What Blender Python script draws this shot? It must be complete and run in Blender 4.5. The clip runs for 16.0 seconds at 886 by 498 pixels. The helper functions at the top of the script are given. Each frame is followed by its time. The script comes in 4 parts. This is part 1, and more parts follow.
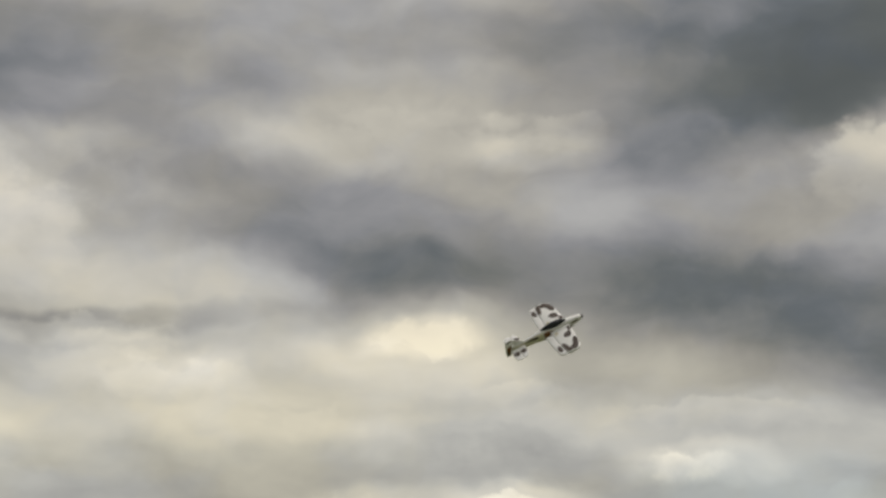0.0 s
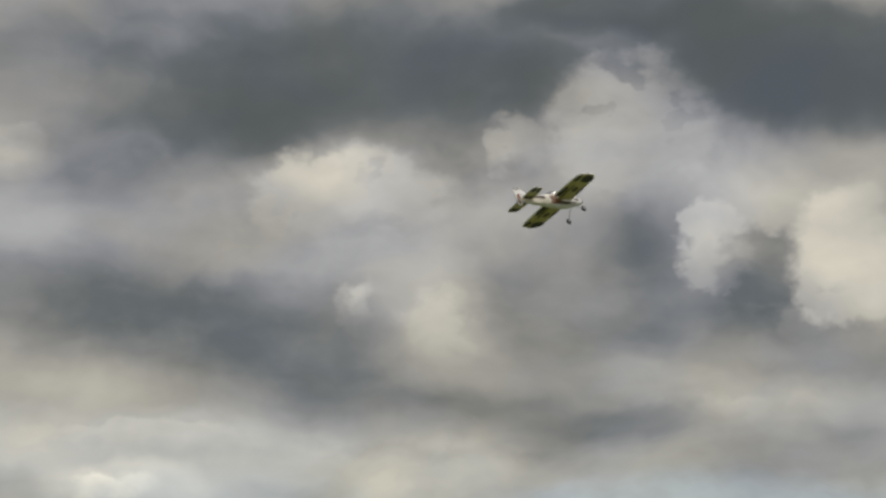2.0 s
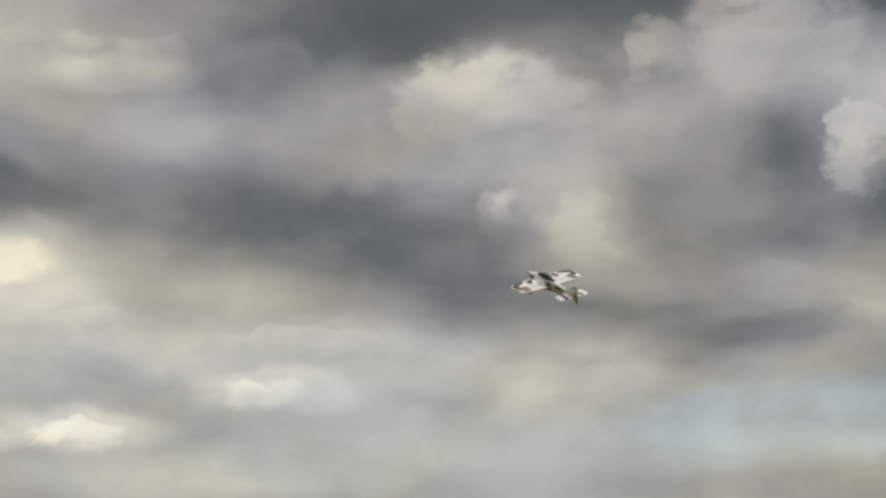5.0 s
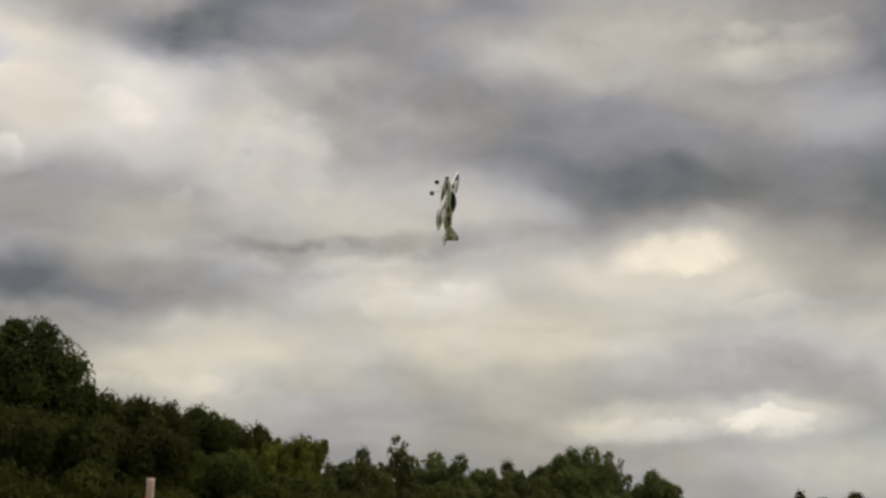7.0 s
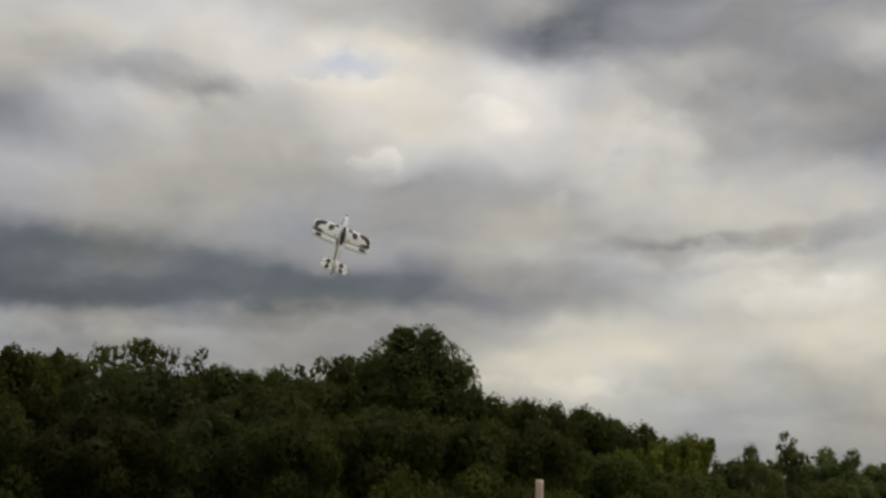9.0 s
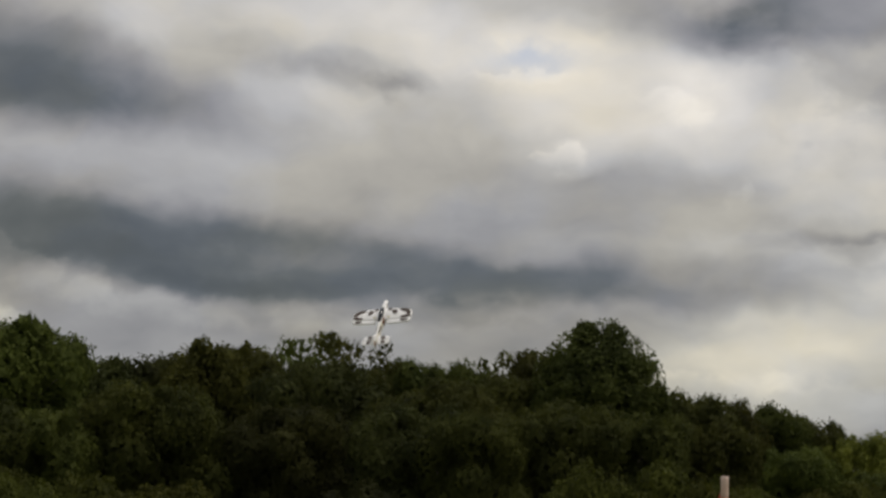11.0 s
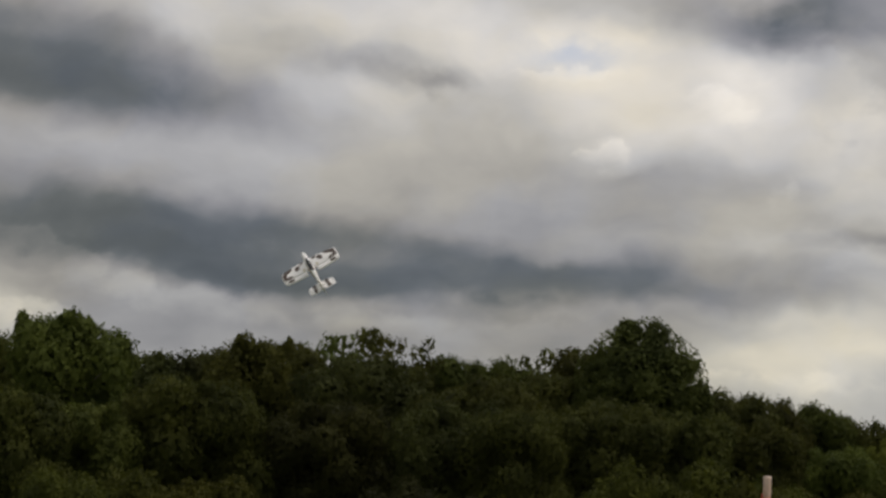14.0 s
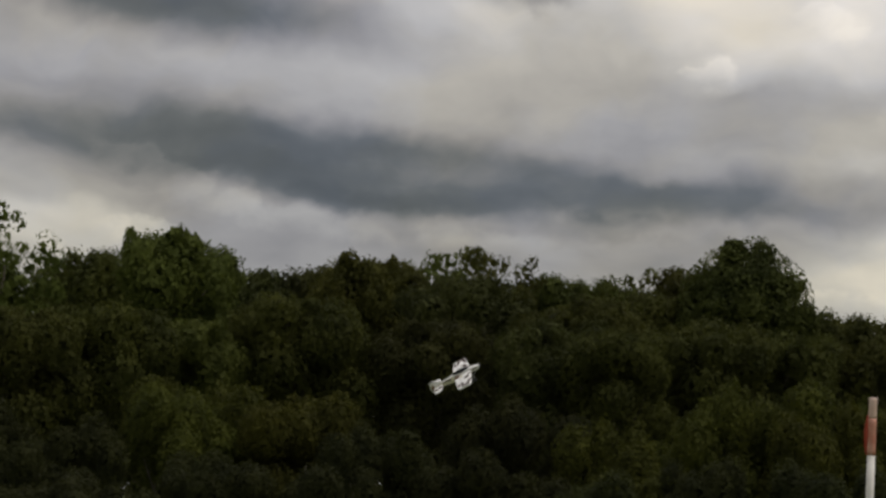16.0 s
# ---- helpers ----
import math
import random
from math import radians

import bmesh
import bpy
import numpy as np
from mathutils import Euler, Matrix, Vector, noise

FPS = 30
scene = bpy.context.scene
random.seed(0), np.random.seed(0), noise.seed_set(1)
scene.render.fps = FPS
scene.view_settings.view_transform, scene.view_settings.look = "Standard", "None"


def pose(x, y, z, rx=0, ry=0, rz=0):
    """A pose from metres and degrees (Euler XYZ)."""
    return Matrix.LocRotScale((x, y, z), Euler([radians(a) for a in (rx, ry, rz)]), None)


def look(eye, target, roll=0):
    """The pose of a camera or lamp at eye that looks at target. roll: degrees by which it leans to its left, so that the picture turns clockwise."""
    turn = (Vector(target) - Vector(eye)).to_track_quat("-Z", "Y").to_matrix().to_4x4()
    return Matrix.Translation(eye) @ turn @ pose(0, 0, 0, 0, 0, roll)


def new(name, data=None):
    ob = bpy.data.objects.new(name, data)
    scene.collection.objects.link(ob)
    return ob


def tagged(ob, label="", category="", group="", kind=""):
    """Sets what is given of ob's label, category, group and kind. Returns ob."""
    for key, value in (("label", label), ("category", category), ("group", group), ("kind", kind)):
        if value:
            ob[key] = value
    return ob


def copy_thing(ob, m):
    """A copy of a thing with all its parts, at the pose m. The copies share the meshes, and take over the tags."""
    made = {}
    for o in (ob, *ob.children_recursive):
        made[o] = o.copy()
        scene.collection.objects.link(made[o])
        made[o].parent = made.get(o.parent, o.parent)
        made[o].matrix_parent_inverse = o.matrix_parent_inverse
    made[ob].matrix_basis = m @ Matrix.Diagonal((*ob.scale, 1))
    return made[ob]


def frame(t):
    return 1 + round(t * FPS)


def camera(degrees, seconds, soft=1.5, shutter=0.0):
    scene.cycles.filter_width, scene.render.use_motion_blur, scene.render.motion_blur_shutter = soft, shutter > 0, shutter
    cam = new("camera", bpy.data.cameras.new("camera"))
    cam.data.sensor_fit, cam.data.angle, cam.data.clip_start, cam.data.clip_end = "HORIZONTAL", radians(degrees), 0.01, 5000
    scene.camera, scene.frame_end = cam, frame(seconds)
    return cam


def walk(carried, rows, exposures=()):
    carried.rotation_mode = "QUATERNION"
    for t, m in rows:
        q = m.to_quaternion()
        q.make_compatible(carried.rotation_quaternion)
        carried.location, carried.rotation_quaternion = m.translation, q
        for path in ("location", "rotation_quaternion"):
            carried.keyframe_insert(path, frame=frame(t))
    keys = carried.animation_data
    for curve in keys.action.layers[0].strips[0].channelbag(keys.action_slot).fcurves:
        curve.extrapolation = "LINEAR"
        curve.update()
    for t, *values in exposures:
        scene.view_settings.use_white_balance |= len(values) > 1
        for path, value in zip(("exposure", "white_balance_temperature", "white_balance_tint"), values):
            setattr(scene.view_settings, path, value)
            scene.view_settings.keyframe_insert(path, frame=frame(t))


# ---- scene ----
# ---- camera ----
EYE = Vector((0, 0, 1.65))


def aim(turn, tilt, roll):
    """The camera's pose: degrees to the right of +y, degrees above the horizon, and its lean."""
    a, e = radians(turn), radians(tilt)
    way = Vector((math.sin(a) * math.cos(e), math.cos(a) * math.cos(e), math.sin(e)))
    return look(EYE, EYE + way, roll)


cam = camera(28, 16.0, soft=2.9)
walk(cam, [
    (0, aim(-0.00, 13.42, 0.20)),
    (0.5, aim(5.93, 12.24, 0.22)),
    (1, aim(12.63, 12.18, -0.49)),
    (1.5, aim(15.59, 13.44, -1.03)),
    (2, aim(18.59, 13.99, -1.01)),
    (2.5, aim(19.16, 12.79, -0.76)),
    (3, aim(18.97, 12.04, -1.21)),
    (3.5, aim(16.60, 11.73, -1.53)),
    (3.7, aim(15.69, 11.64, -1.07)),
    (5.8, aim(10.83, 9.77, -1.53)),
    (6, aim(8.37, 9.43, -1.19)),
    (6.5, aim(-1.00, 9.79, -0.70)),
    (7, aim(-8.21, 10.86, -0.48)),
    (7.5, aim(-11.68, 11.46, -1.02)),
    (8, aim(-13.00, 11.26, -0.94)),
    (8.5, aim(-16.13, 11.30, -1.00)),
    (9, aim(-20.55, 10.98, -0.71)),
    (9.5, aim(-22.94, 11.24, -0.18)),
    (10, aim(-24.31, 11.47, 0.05)),
    (12.3, aim(-27.99, 9.99, 0.76)),
    (12.5, aim(-27.93, 10.18, 0.81)),
    (13, aim(-27.93, 10.70, 0.89)),
    (13.5, aim(-28.26, 10.91, 1.15)),
    (14, aim(-27.96, 10.70, 1.00)),
    (14.5, aim(-30.69, 10.54, 1.43)),
    (15, aim(-32.32, 9.49, 1.68)),
    (15.5, aim(-32.27, 8.71, 1.72)),
    (16, aim(-31.28, 8.00, 1.74)),
], exposures=[(0, 0.0, 6650, 10), (1.5, 0.0, 6560, 10), (3.5, 0.0, 6500, 10), (6, 0.0, 6560, 12), (7.5, 0.0, 6500, 14), (9, 0.0, 6400, 12), (16, 0.0, 6450, 13)])

# ---- light ----
SUN_TURN, SUN_HEIGHT = 70, 56


def math_node(nt, kind, a, b=None, c=None):
    n = nt.nodes.new("ShaderNodeMath")
    n.operation = kind
    for i, v in enumerate((a, b, c)):
        if v is None:
            continue
        if isinstance(v, (int, float)):
            n.inputs[i].default_value = v
        else:
            nt.links.new(v, n.inputs[i])
    return n.outputs[0]


world = bpy.data.worlds.new("overcast_sky")
scene.world = world
world.use_nodes = True
wt = world.node_tree
wt.nodes.clear()
way_out = wt.nodes.new("ShaderNodeTexCoord").outputs["Generated"]
split = wt.nodes.new("ShaderNodeSeparateXYZ")
wt.links.new(way_out, split.inputs[0])
turn_deg = math_node(wt, "MULTIPLY", math_node(wt, "ARCTAN2", split.outputs[0], split.outputs[1]), 180 / math.pi)
tilt_deg = math_node(wt, "MULTIPLY", math_node(wt, "ARCSINE", split.outputs[2]), 180 / math.pi)
flat = wt.nodes.new("ShaderNodeCombineXYZ")
wt.links.new(turn_deg, flat.inputs[0])
wt.links.new(tilt_deg, flat.inputs[1])


def sky_noise(vector, scale, stretch, detail, rough, shift):
    m = wt.nodes.new("ShaderNodeMapping")
    m.inputs["Scale"].default_value = (scale, scale * stretch, 1)
    m.inputs["Location"].default_value = (shift, shift * 0.7, 0)
    wt.links.new(vector, m.inputs[0])
    n = wt.nodes.new("ShaderNodeTexNoise")
    n.noise_dimensions = "2D"
    n.inputs["Scale"].default_value = 1
    n.inputs["Detail"].default_value = detail
    n.inputs["Roughness"].default_value = rough
    wt.links.new(m.outputs[0], n.inputs["Vector"])
    return n


def warped(vector, scale, amount, shift, detail=3.5):
    n = sky_noise(vector, scale, 1.2, detail, 0.55, shift)
    sub = wt.nodes.new("ShaderNodeVectorMath")
    sub.operation = "SUBTRACT"
    wt.links.new(n.outputs["Color"], sub.inputs[0])
    sub.inputs[1].default_value = (0.5, 0.5, 0.5)
    mul = wt.nodes.new("ShaderNodeVectorMath")
    mul.operation = "MULTIPLY_ADD"
    wt.links.new(sub.outputs[0], mul.inputs[0])
    mul.inputs[1].default_value = (amount * 1.2, amount, 0)
    wt.links.new(vector, mul.inputs[2])
    return mul.outputs[0]


cloud_at = warped(warped(flat.outputs[0], 0.14, 1.6, 3.1, 2.0), 0.5, 0.8, 8.4, 2.5)
ragged_at = warped(warped(cloud_at, 0.75, 1.15, 4.4), 2.0, 0.5, 6.1)
crisp_at = warped(flat.outputs[0], 0.8, 1.1, 5.5, 4.5)
tears = sky_noise(flat.outputs[0], 0.6, 1.5, 3.5, 0.5, 21.7).outputs["Fac"]
torn = wt.nodes.new("ShaderNodeMapRange")
torn.inputs["From Min"].default_value, torn.inputs["From Max"].default_value = 0.34, 0.66
torn.inputs["To Min"].default_value, torn.inputs["To Max"].default_value = 0.35, 1.8
wt.links.new(tears, torn.inputs[0])
sums = {"cloud": None, "gap": None}


def puff(which, turn, tilt, wide, high, lean, gain, edge):
    """One patch of the cloud cover: its direction and half sizes in degrees, its gain and the width of its soft edge."""
    m = wt.nodes.new("ShaderNodeMapping")
    m.vector_type = "TEXTURE"
    m.inputs["Location"].default_value = (turn, tilt, 0)
    m.inputs["Rotation"].default_value = (0, 0, radians(-lean))
    m.inputs["Scale"].default_value = (wide, high, 1)
    wt.links.new(crisp_at if edge > 0.9 else cloud_at if edge > 0.55 else ragged_at, m.inputs[0])
    g = wt.nodes.new("ShaderNodeTexGradient")
    g.gradient_type = "SPHERICAL"
    wt.links.new(m.outputs[0], g.inputs[0])
    r = wt.nodes.new("ShaderNodeMapRange")
    r.interpolation_type = "SMOOTHSTEP"
    r.inputs["From Max"].default_value = edge
    r.inputs["To Max"].default_value = gain
    wt.links.new(g.outputs["Fac"], r.inputs[0])
    sums[which] = r.outputs[0] if sums[which] is None else math_node(wt, "ADD", sums[which], r.outputs[0])


def cloud(turn, tilt, wide, high, lean, gain, edge=0.6):
    puff("cloud", turn, tilt, wide, high, lean, gain, edge)


def patch(turn, tilt, wide, high, lean):
    """1 in the middle of an oval patch of the sky, falling to 0 at its edge."""
    m = wt.nodes.new("ShaderNodeMapping")
    m.vector_type = "TEXTURE"
    m.inputs["Location"].default_value = (turn, tilt, 0)
    m.inputs["Rotation"].default_value = (0, 0, radians(-lean))
    m.inputs["Scale"].default_value = (wide, high, 1)
    wt.links.new(crisp_at, m.inputs[0])
    g = wt.nodes.new("ShaderNodeTexGradient")
    g.gradient_type = "SPHERICAL"
    wt.links.new(m.outputs[0], g.inputs[0])
    return g.outputs["Fac"]


def heap(turn, tilt, wide, high, face, gain, edge=0.3):
    """A heaped cloud: a torn edge on the side that it faces (degrees clockwise from up), fading out behind it."""
    a = radians(face)
    ragged = math_node(wt, "MULTIPLY", patch(turn, tilt, wide, high, face), torn.outputs[0])
    rim = wt.nodes.new("ShaderNodeMapRange")
    rim.interpolation_type = "SMOOTHSTEP"
    rim.inputs["From Max"].default_value = edge
    rim.inputs["To Max"].default_value = gain
    wt.links.new(ragged, rim.inputs[0])
    fade = patch(turn + 0.75 * high * math.sin(a), tilt + 0.75 * high * math.cos(a), wide * 2.2, high * 1.75, face)
    sums["cloud"] = math_node(wt, "ADD", sums["cloud"], math_node(wt, "MULTIPLY", rim.outputs[0], fade))


def gap(turn, tilt, wide, high, lean, gain, edge=0.6):
    puff("gap", turn, tilt, wide, high, lean, gain, edge)


cloud(9.1, 19.0, 11.80, 4.18, -8, -0.085)
cloud(16.1, 19.5, 10.33, 3.20, -5, -0.085)
cloud(31.3, 19.4, 8.11, 2.95, 8, -0.22)
cloud(24.9, 17.9, 3.93, 4.18, -20, 0.05)
cloud(21.4, 14.8, 6.39, 2.95, -40, 0.03)
cloud(19.9, 19.0, 4.92, 2.70, 10, -0.04)
cloud(24.7, 21.7, 5.41, 1.35, 0, -0.15)
cloud(15.0, 15.6, 8.11, 3.44, -10, 0.06)
cloud(15.4, 16.6, 3.20, 1.72, 0, 0.05)
cloud(18.0, 11.9, 3.20, 2.95, 0, 0.06)
cloud(10.8, 11.3, 10.33, 2.70, 12, -0.115)
cloud(23.4, 12.5, 5.16, 3.20, -20, -0.09)
cloud(30.6, 14.0, 6.64, 2.70, 15, 0.09)
cloud(29.2, 11.9, 4.18, 1.72, 10, -0.07)
cloud(30.1, 10.7, 7.38, 1.97, 5, -0.08)
cloud(30.7, 16.0, 4.67, 1.97, 0, 0.08)
cloud(19.9, 8.3, 10.57, 1.35, 3, -0.06)
cloud(24.5, 8.2, 4.18, 0.74, 0, -0.05)
cloud(9.4, 7.6, 7.87, 1.60, 3, 0.07)
cloud(8.2, 6.4, 3.44, 0.98, 0, 0.06)
cloud(18.1, 6.3, 3.93, 2.95, 0, 0.06)
cloud(29.4, 8.9, 7.38, 1.48, 0, 0.02)
cloud(-0.5, 10.5, 2.00, 0.68, 0, 0.07, 0.55)
cloud(4.9, 3.5, 6.39, 1.48, 0, 0.06)
cloud(-0.6, 10.5, 2.70, 0.84, 0, 0.12)
cloud(-0.8, 10.2, 5.66, 1.72, 0, 0.12)
cloud(-2.5, 9.4, 8.11, 1.48, 0, 0.06)
cloud(-2.5, 13.8, 7.87, 2.70, 5, -0.09)
cloud(-1.2, 12.7, 6.64, 1.23, 8, -0.06)
cloud(-1.6, 17.4, 9.34, 1.72, 0, 0.06)
cloud(3.3, 16.7, 3.20, 0.98, 0, 0.08)
cloud(-13.5, 16.6, 2.21, 2.95, 0, 0.04)
cloud(1.2, 20.3, 7.38, 1.23, 0, -0.04)
cloud(-13.9, 13.5, 3.69, 2.46, 20, 0.06)
cloud(-13.0, 19.8, 5.90, 1.48, 0, -0.07)
cloud(-8.6, 16.1, 3.44, 1.48, 0, -0.05)
cloud(-10.7, 11.0, 7.38, 0.69, -3, -0.09)
cloud(-11.5, 9.9, 6.64, 1.23, 0, 0.05)
cloud(-5.2, 7.9, 15.74, 1.72, 0, 0.05)
cloud(2.6, 5.1, 3.20, 0.84, 0, 0.1)
cloud(-1.7, 5.1, 3.93, 0.98, 0, 0.1)
cloud(8.1, 6.5, 3.44, 0.98, 0, 0.05)
cloud(-20.9, 15.9, 5.16, 2.95, 10, 0.13)
cloud(-21.3, 7.9, 6.39, 1.11, 0, -0.05)
cloud(-7.9, 12.3, 6.39, 1.72, 0, 0.06)
cloud(-15.4, 15.2, 6.64, 2.95, 0, 0.06)
cloud(-18.9, 9.7, 9.10, 1.23, 2, -0.08)
cloud(-8.9, 8.7, 19.67, 6.39, 0, 0.05)
cloud(6.8, 6.6, 19.67, 4.92, 0, 0.04)
cloud(-32.3, 17.7, 9.34, 2.95, 0, 0.1)
cloud(-12.0, 10.4, 8.11, 3.69, 0, 0.05)
cloud(-9.8, 9.4, 5.41, 0.98, 0, 0.07)
cloud(-6.1, 7.9, 8.11, 1.23, 0, 0.05)
cloud(-11.6, 18.1, 12.79, 1.48, 0, -0.05)
cloud(-16.5, 7.2, 6.39, 0.98, 0, 0.05)
cloud(-33.5, 10.6, 16.72, 1.72, 4, -0.13)
cloud(-33.8, 9.9, 8.85, 1.11, 5, -0.05)
cloud(-39.9, 11.2, 8.11, 2.46, 0, -0.04)
cloud(-24.3, 9.7, 8.11, 1.11, 4, -0.05)
cloud(-31.6, 9.1, 6.64, 0.98, 5, -0.05)
cloud(-40.4, 16.0, 8.61, 2.21, 9, -0.14)
cloud(-29.2, 16.4, 3.44, 0.69, 8, -0.06)
cloud(-32.6, 16.7, 4.92, 0.98, 0, -0.05)
cloud(-21.5, 15.7, 7.87, 2.95, 10, 0.08)
cloud(-22.6, 13.7, 1.97, 0.79, 0, 0.04)
cloud(-24.7, 18.0, 5.41, 2.70, 0, 0.07)
cloud(-38.2, 13.6, 9.34, 1.72, 5, 0.04)
cloud(-15.4, 17.6, 4.18, 1.72, 0, -0.08)
cloud(-16.2, 7.4, 4.18, 1.97, 0, 0.08)
cloud(-43.5, 8.2, 4.43, 1.23, 0, 0.14)
# heaped tops, torn edges and streaks
heap(25.0, 17.5, 3.25, 2.95, -15, 0.138, 0.34)
heap(23.4, 19.0, 1.38, 1.08, -30, 0.046, 0.41)
heap(21.1, 17.3, 1.22, 1.14, -50, 0.115, 0.38)
heap(15.6, 15.7, 3.94, 2.07, 0, 0.098, 0.38)
heap(15.1, 16.6, 1.22, 0.83, 0, 0.040, 0.47)
heap(27.5, 13.8, 1.67, 1.48, -85, 0.175, 0.22)
heap(16.0, 12.5, 0.89, 0.63, -70, 0.069, 0.47)
heap(18.4, 11.6, 1.67, 1.38, -10, 0.052, 0.47)
heap(2.8, 17.0, 2.56, 0.98, 0, 0.052, 0.54)
heap(9.0, 8.0, 4.73, 0.63, 0, 0.057, 0.47)
heap(7.4, 6.4, 1.77, 0.51, 0, 0.057, 0.47)
heap(2.4, 8.7, 2.36, 0.59, 0, 0.046, 0.47)
heap(32.2, 13.5, 2.56, 2.95, -140, 0.150, 0.22)
heap(31.9, 14.0, 1.97, 1.77, -40, 0.057, 0.47)
heap(28.9, 12.9, 1.58, 1.77, 35, -0.165, 0.38)
heap(30.3, 11.1, 0.98, 0.71, 0, 0.057, 0.54)
heap(7.8, 6.4, 2.17, 0.55, 0, 0.052, 0.54)
heap(27.6, 8.5, 2.56, 0.79, 0, 0.046, 0.54)
heap(13.7, 16.1, 2.17, 1.18, -25, 0.069, 0.41)
heap(-13.5, 13.5, 2.56, 2.17, 40, 0.052, 0.47)
heap(-1.6, 16.8, 6.50, 1.48, 0, 0.046, 0.54)
heap(4.1, 17.1, 1.58, 0.91, 0, 0.046, 0.47)
heap(-10.3, 10.3, 2.36, 0.55, 0, 0.057, 0.47)
heap(-8.8, 9.1, 3.35, 0.75, 0, 0.046, 0.47)
heap(1.8, 7.1, 3.35, 0.98, 0, -0.045, 0.60)
heap(8.1, 6.5, 2.36, 0.67, 0, 0.034, 0.54)
heap(-4.1, 7.6, 2.56, 0.79, 0, 0.034, 0.54)
heap(2.5, 5.1, 1.18, 0.63, 0, 0.160, 0.34)
heap(1.4, 5.0, 0.79, 0.43, -25, 0.103, 0.41)
heap(2.4, 5.4, 2.56, 0.98, 0, 0.057, 0.60)
heap(-2.3, 5.0, 2.56, 0.75, 0, 0.063, 0.47)
heap(15.8, 12.1, 0.98, 1.10, -20, 0.086, 0.47)
heap(18.5, 11.2, 1.67, 1.30, 20, 0.057, 0.47)
heap(7.9, 6.4, 2.17, 0.63, 0, 0.040, 0.54)
heap(17.5, 5.9, 2.36, 1.18, 0, 0.034, 0.54)
heap(-22.6, 13.7, 1.18, 0.51, 0, 0.057, 0.47)
heap(-16.6, 12.5, 0.39, 0.51, -30, 0.063, 0.54)
heap(-16.6, 15.9, 4.53, 2.56, 50, 0.046, 0.41)
heap(-10.9, 9.2, 4.13, 0.98, 0, 0.046, 0.47)
heap(-1.8, 4.9, 2.76, 0.63, 0, 0.057, 0.47)
heap(-18.4, 6.4, 4.92, 0.63, 0, 0.057, 0.47)
heap(1.5, 5.1, 1.18, 0.51, 0, 0.103, 0.41)
heap(-22.6, 13.7, 1.06, 0.71, 0, 0.052, 0.54)
heap(-19.4, 15.6, 1.38, 0.71, 10, 0.052, 0.47)
heap(-18.4, 14.7, 1.06, 0.55, 0, 0.046, 0.47)
heap(-39.8, 9.8, 3.74, 0.91, 20, 0.063, 0.47)
heap(-31.1, 8.7, 2.76, 0.51, 8, 0.040, 0.54)
heap(-41.0, 8.0, 2.17, 0.71, 12, 0.081, 0.47)
heap(-16.9, 12.3, 0.47, 0.67, -40, 0.052, 0.54)
heap(-23.8, 16.3, 2.17, 0.32, 0, 0.057, 0.47)
heap(-18.6, 15.0, 1.26, 0.98, 0, 0.040, 0.54)
heap(-12.3, 10.5, 4.33, 0.63, -4, 0.057, 0.54)
heap(-15.0, 5.7, 3.54, 0.91, 0, 0.040, 0.54)
cloud(25.5, 13.8, 2.36, 3.35, 0, -0.05, 0.95)
cloud(16.4, 19.0, 8.27, 1.97, -8, -0.03, 0.95)
cloud(21.4, 19.2, 1.58, 1.58, 0, -0.05, 0.95)
cloud(21.0, 16.4, 1.18, 0.71, 20, -0.05, 0.95)
cloud(29.0, 11.5, 3.15, 1.38, 0, -0.03, 0.95)
cloud(12.4, 10.3, 4.33, 1.18, 15, -0.035, 0.95)
cloud(17.7, 7.5, 6.30, 0.43, 2, -0.035, 0.95)
cloud(9.7, 16.6, 5.32, 1.38, -12, -0.045, 0.95)
cloud(-10.4, 15.2, 4.33, 1.58, 10, -0.02, 0.95)
cloud(7.7, 12.4, 5.12, 1.48, 6, -0.035, 0.95)
cloud(20.0, 12.5, 2.36, 1.58, 0, -0.035, 0.95)
cloud(10.6, 11.9, 5.12, 1.28, 12, -0.035, 0.95)
cloud(19.1, 16.4, 2.76, 0.91, 25, -0.06, 0.95)
cloud(-11.7, 15.3, 3.94, 1.87, 30, -0.025, 0.95)
cloud(-1.5, 13.1, 3.74, 1.67, 0, -0.03, 0.95)
cloud(-9.7, 5.4, 4.73, 0.87, 0, -0.025, 0.95)
cloud(-28.3, 16.1, 1.48, 0.63, 6, -0.09, 0.95)
cloud(-31.1, 16.5, 3.54, 0.71, 8, -0.045, 0.95)
cloud(-39.1, 15.4, 6.30, 1.58, 9, -0.045, 0.95)
cloud(-34.6, 9.5, 4.53, 0.63, 3, -0.05, 0.95)
cloud(-25.8, 8.8, 4.53, 0.67, 2, -0.05, 0.95)
cloud(-16.9, 17.5, 5.51, 1.18, 6, -0.05, 0.95)
cloud(-11.9, 15.4, 3.35, 1.28, 22, -0.04, 0.95)
cloud(-14.8, 11.3, 4.53, 0.63, 2, -0.035, 0.95)
cloud(-36.0, 11.4, 9.06, 1.22, 3, -0.045, 0.95)
cloud(-34.4, 8.7, 7.48, 0.71, 6, 0.04, 0.95)
cloud(2.6, 6.4, 7.09, 1.18, 2, 0.045, 0.95)
cloud(5.3, 3.5, 5.91, 1.18, 0, 0.03, 0.95)
cloud(1.1, 5.8, 5.12, 1.18, 0, 0.02, 0.95)
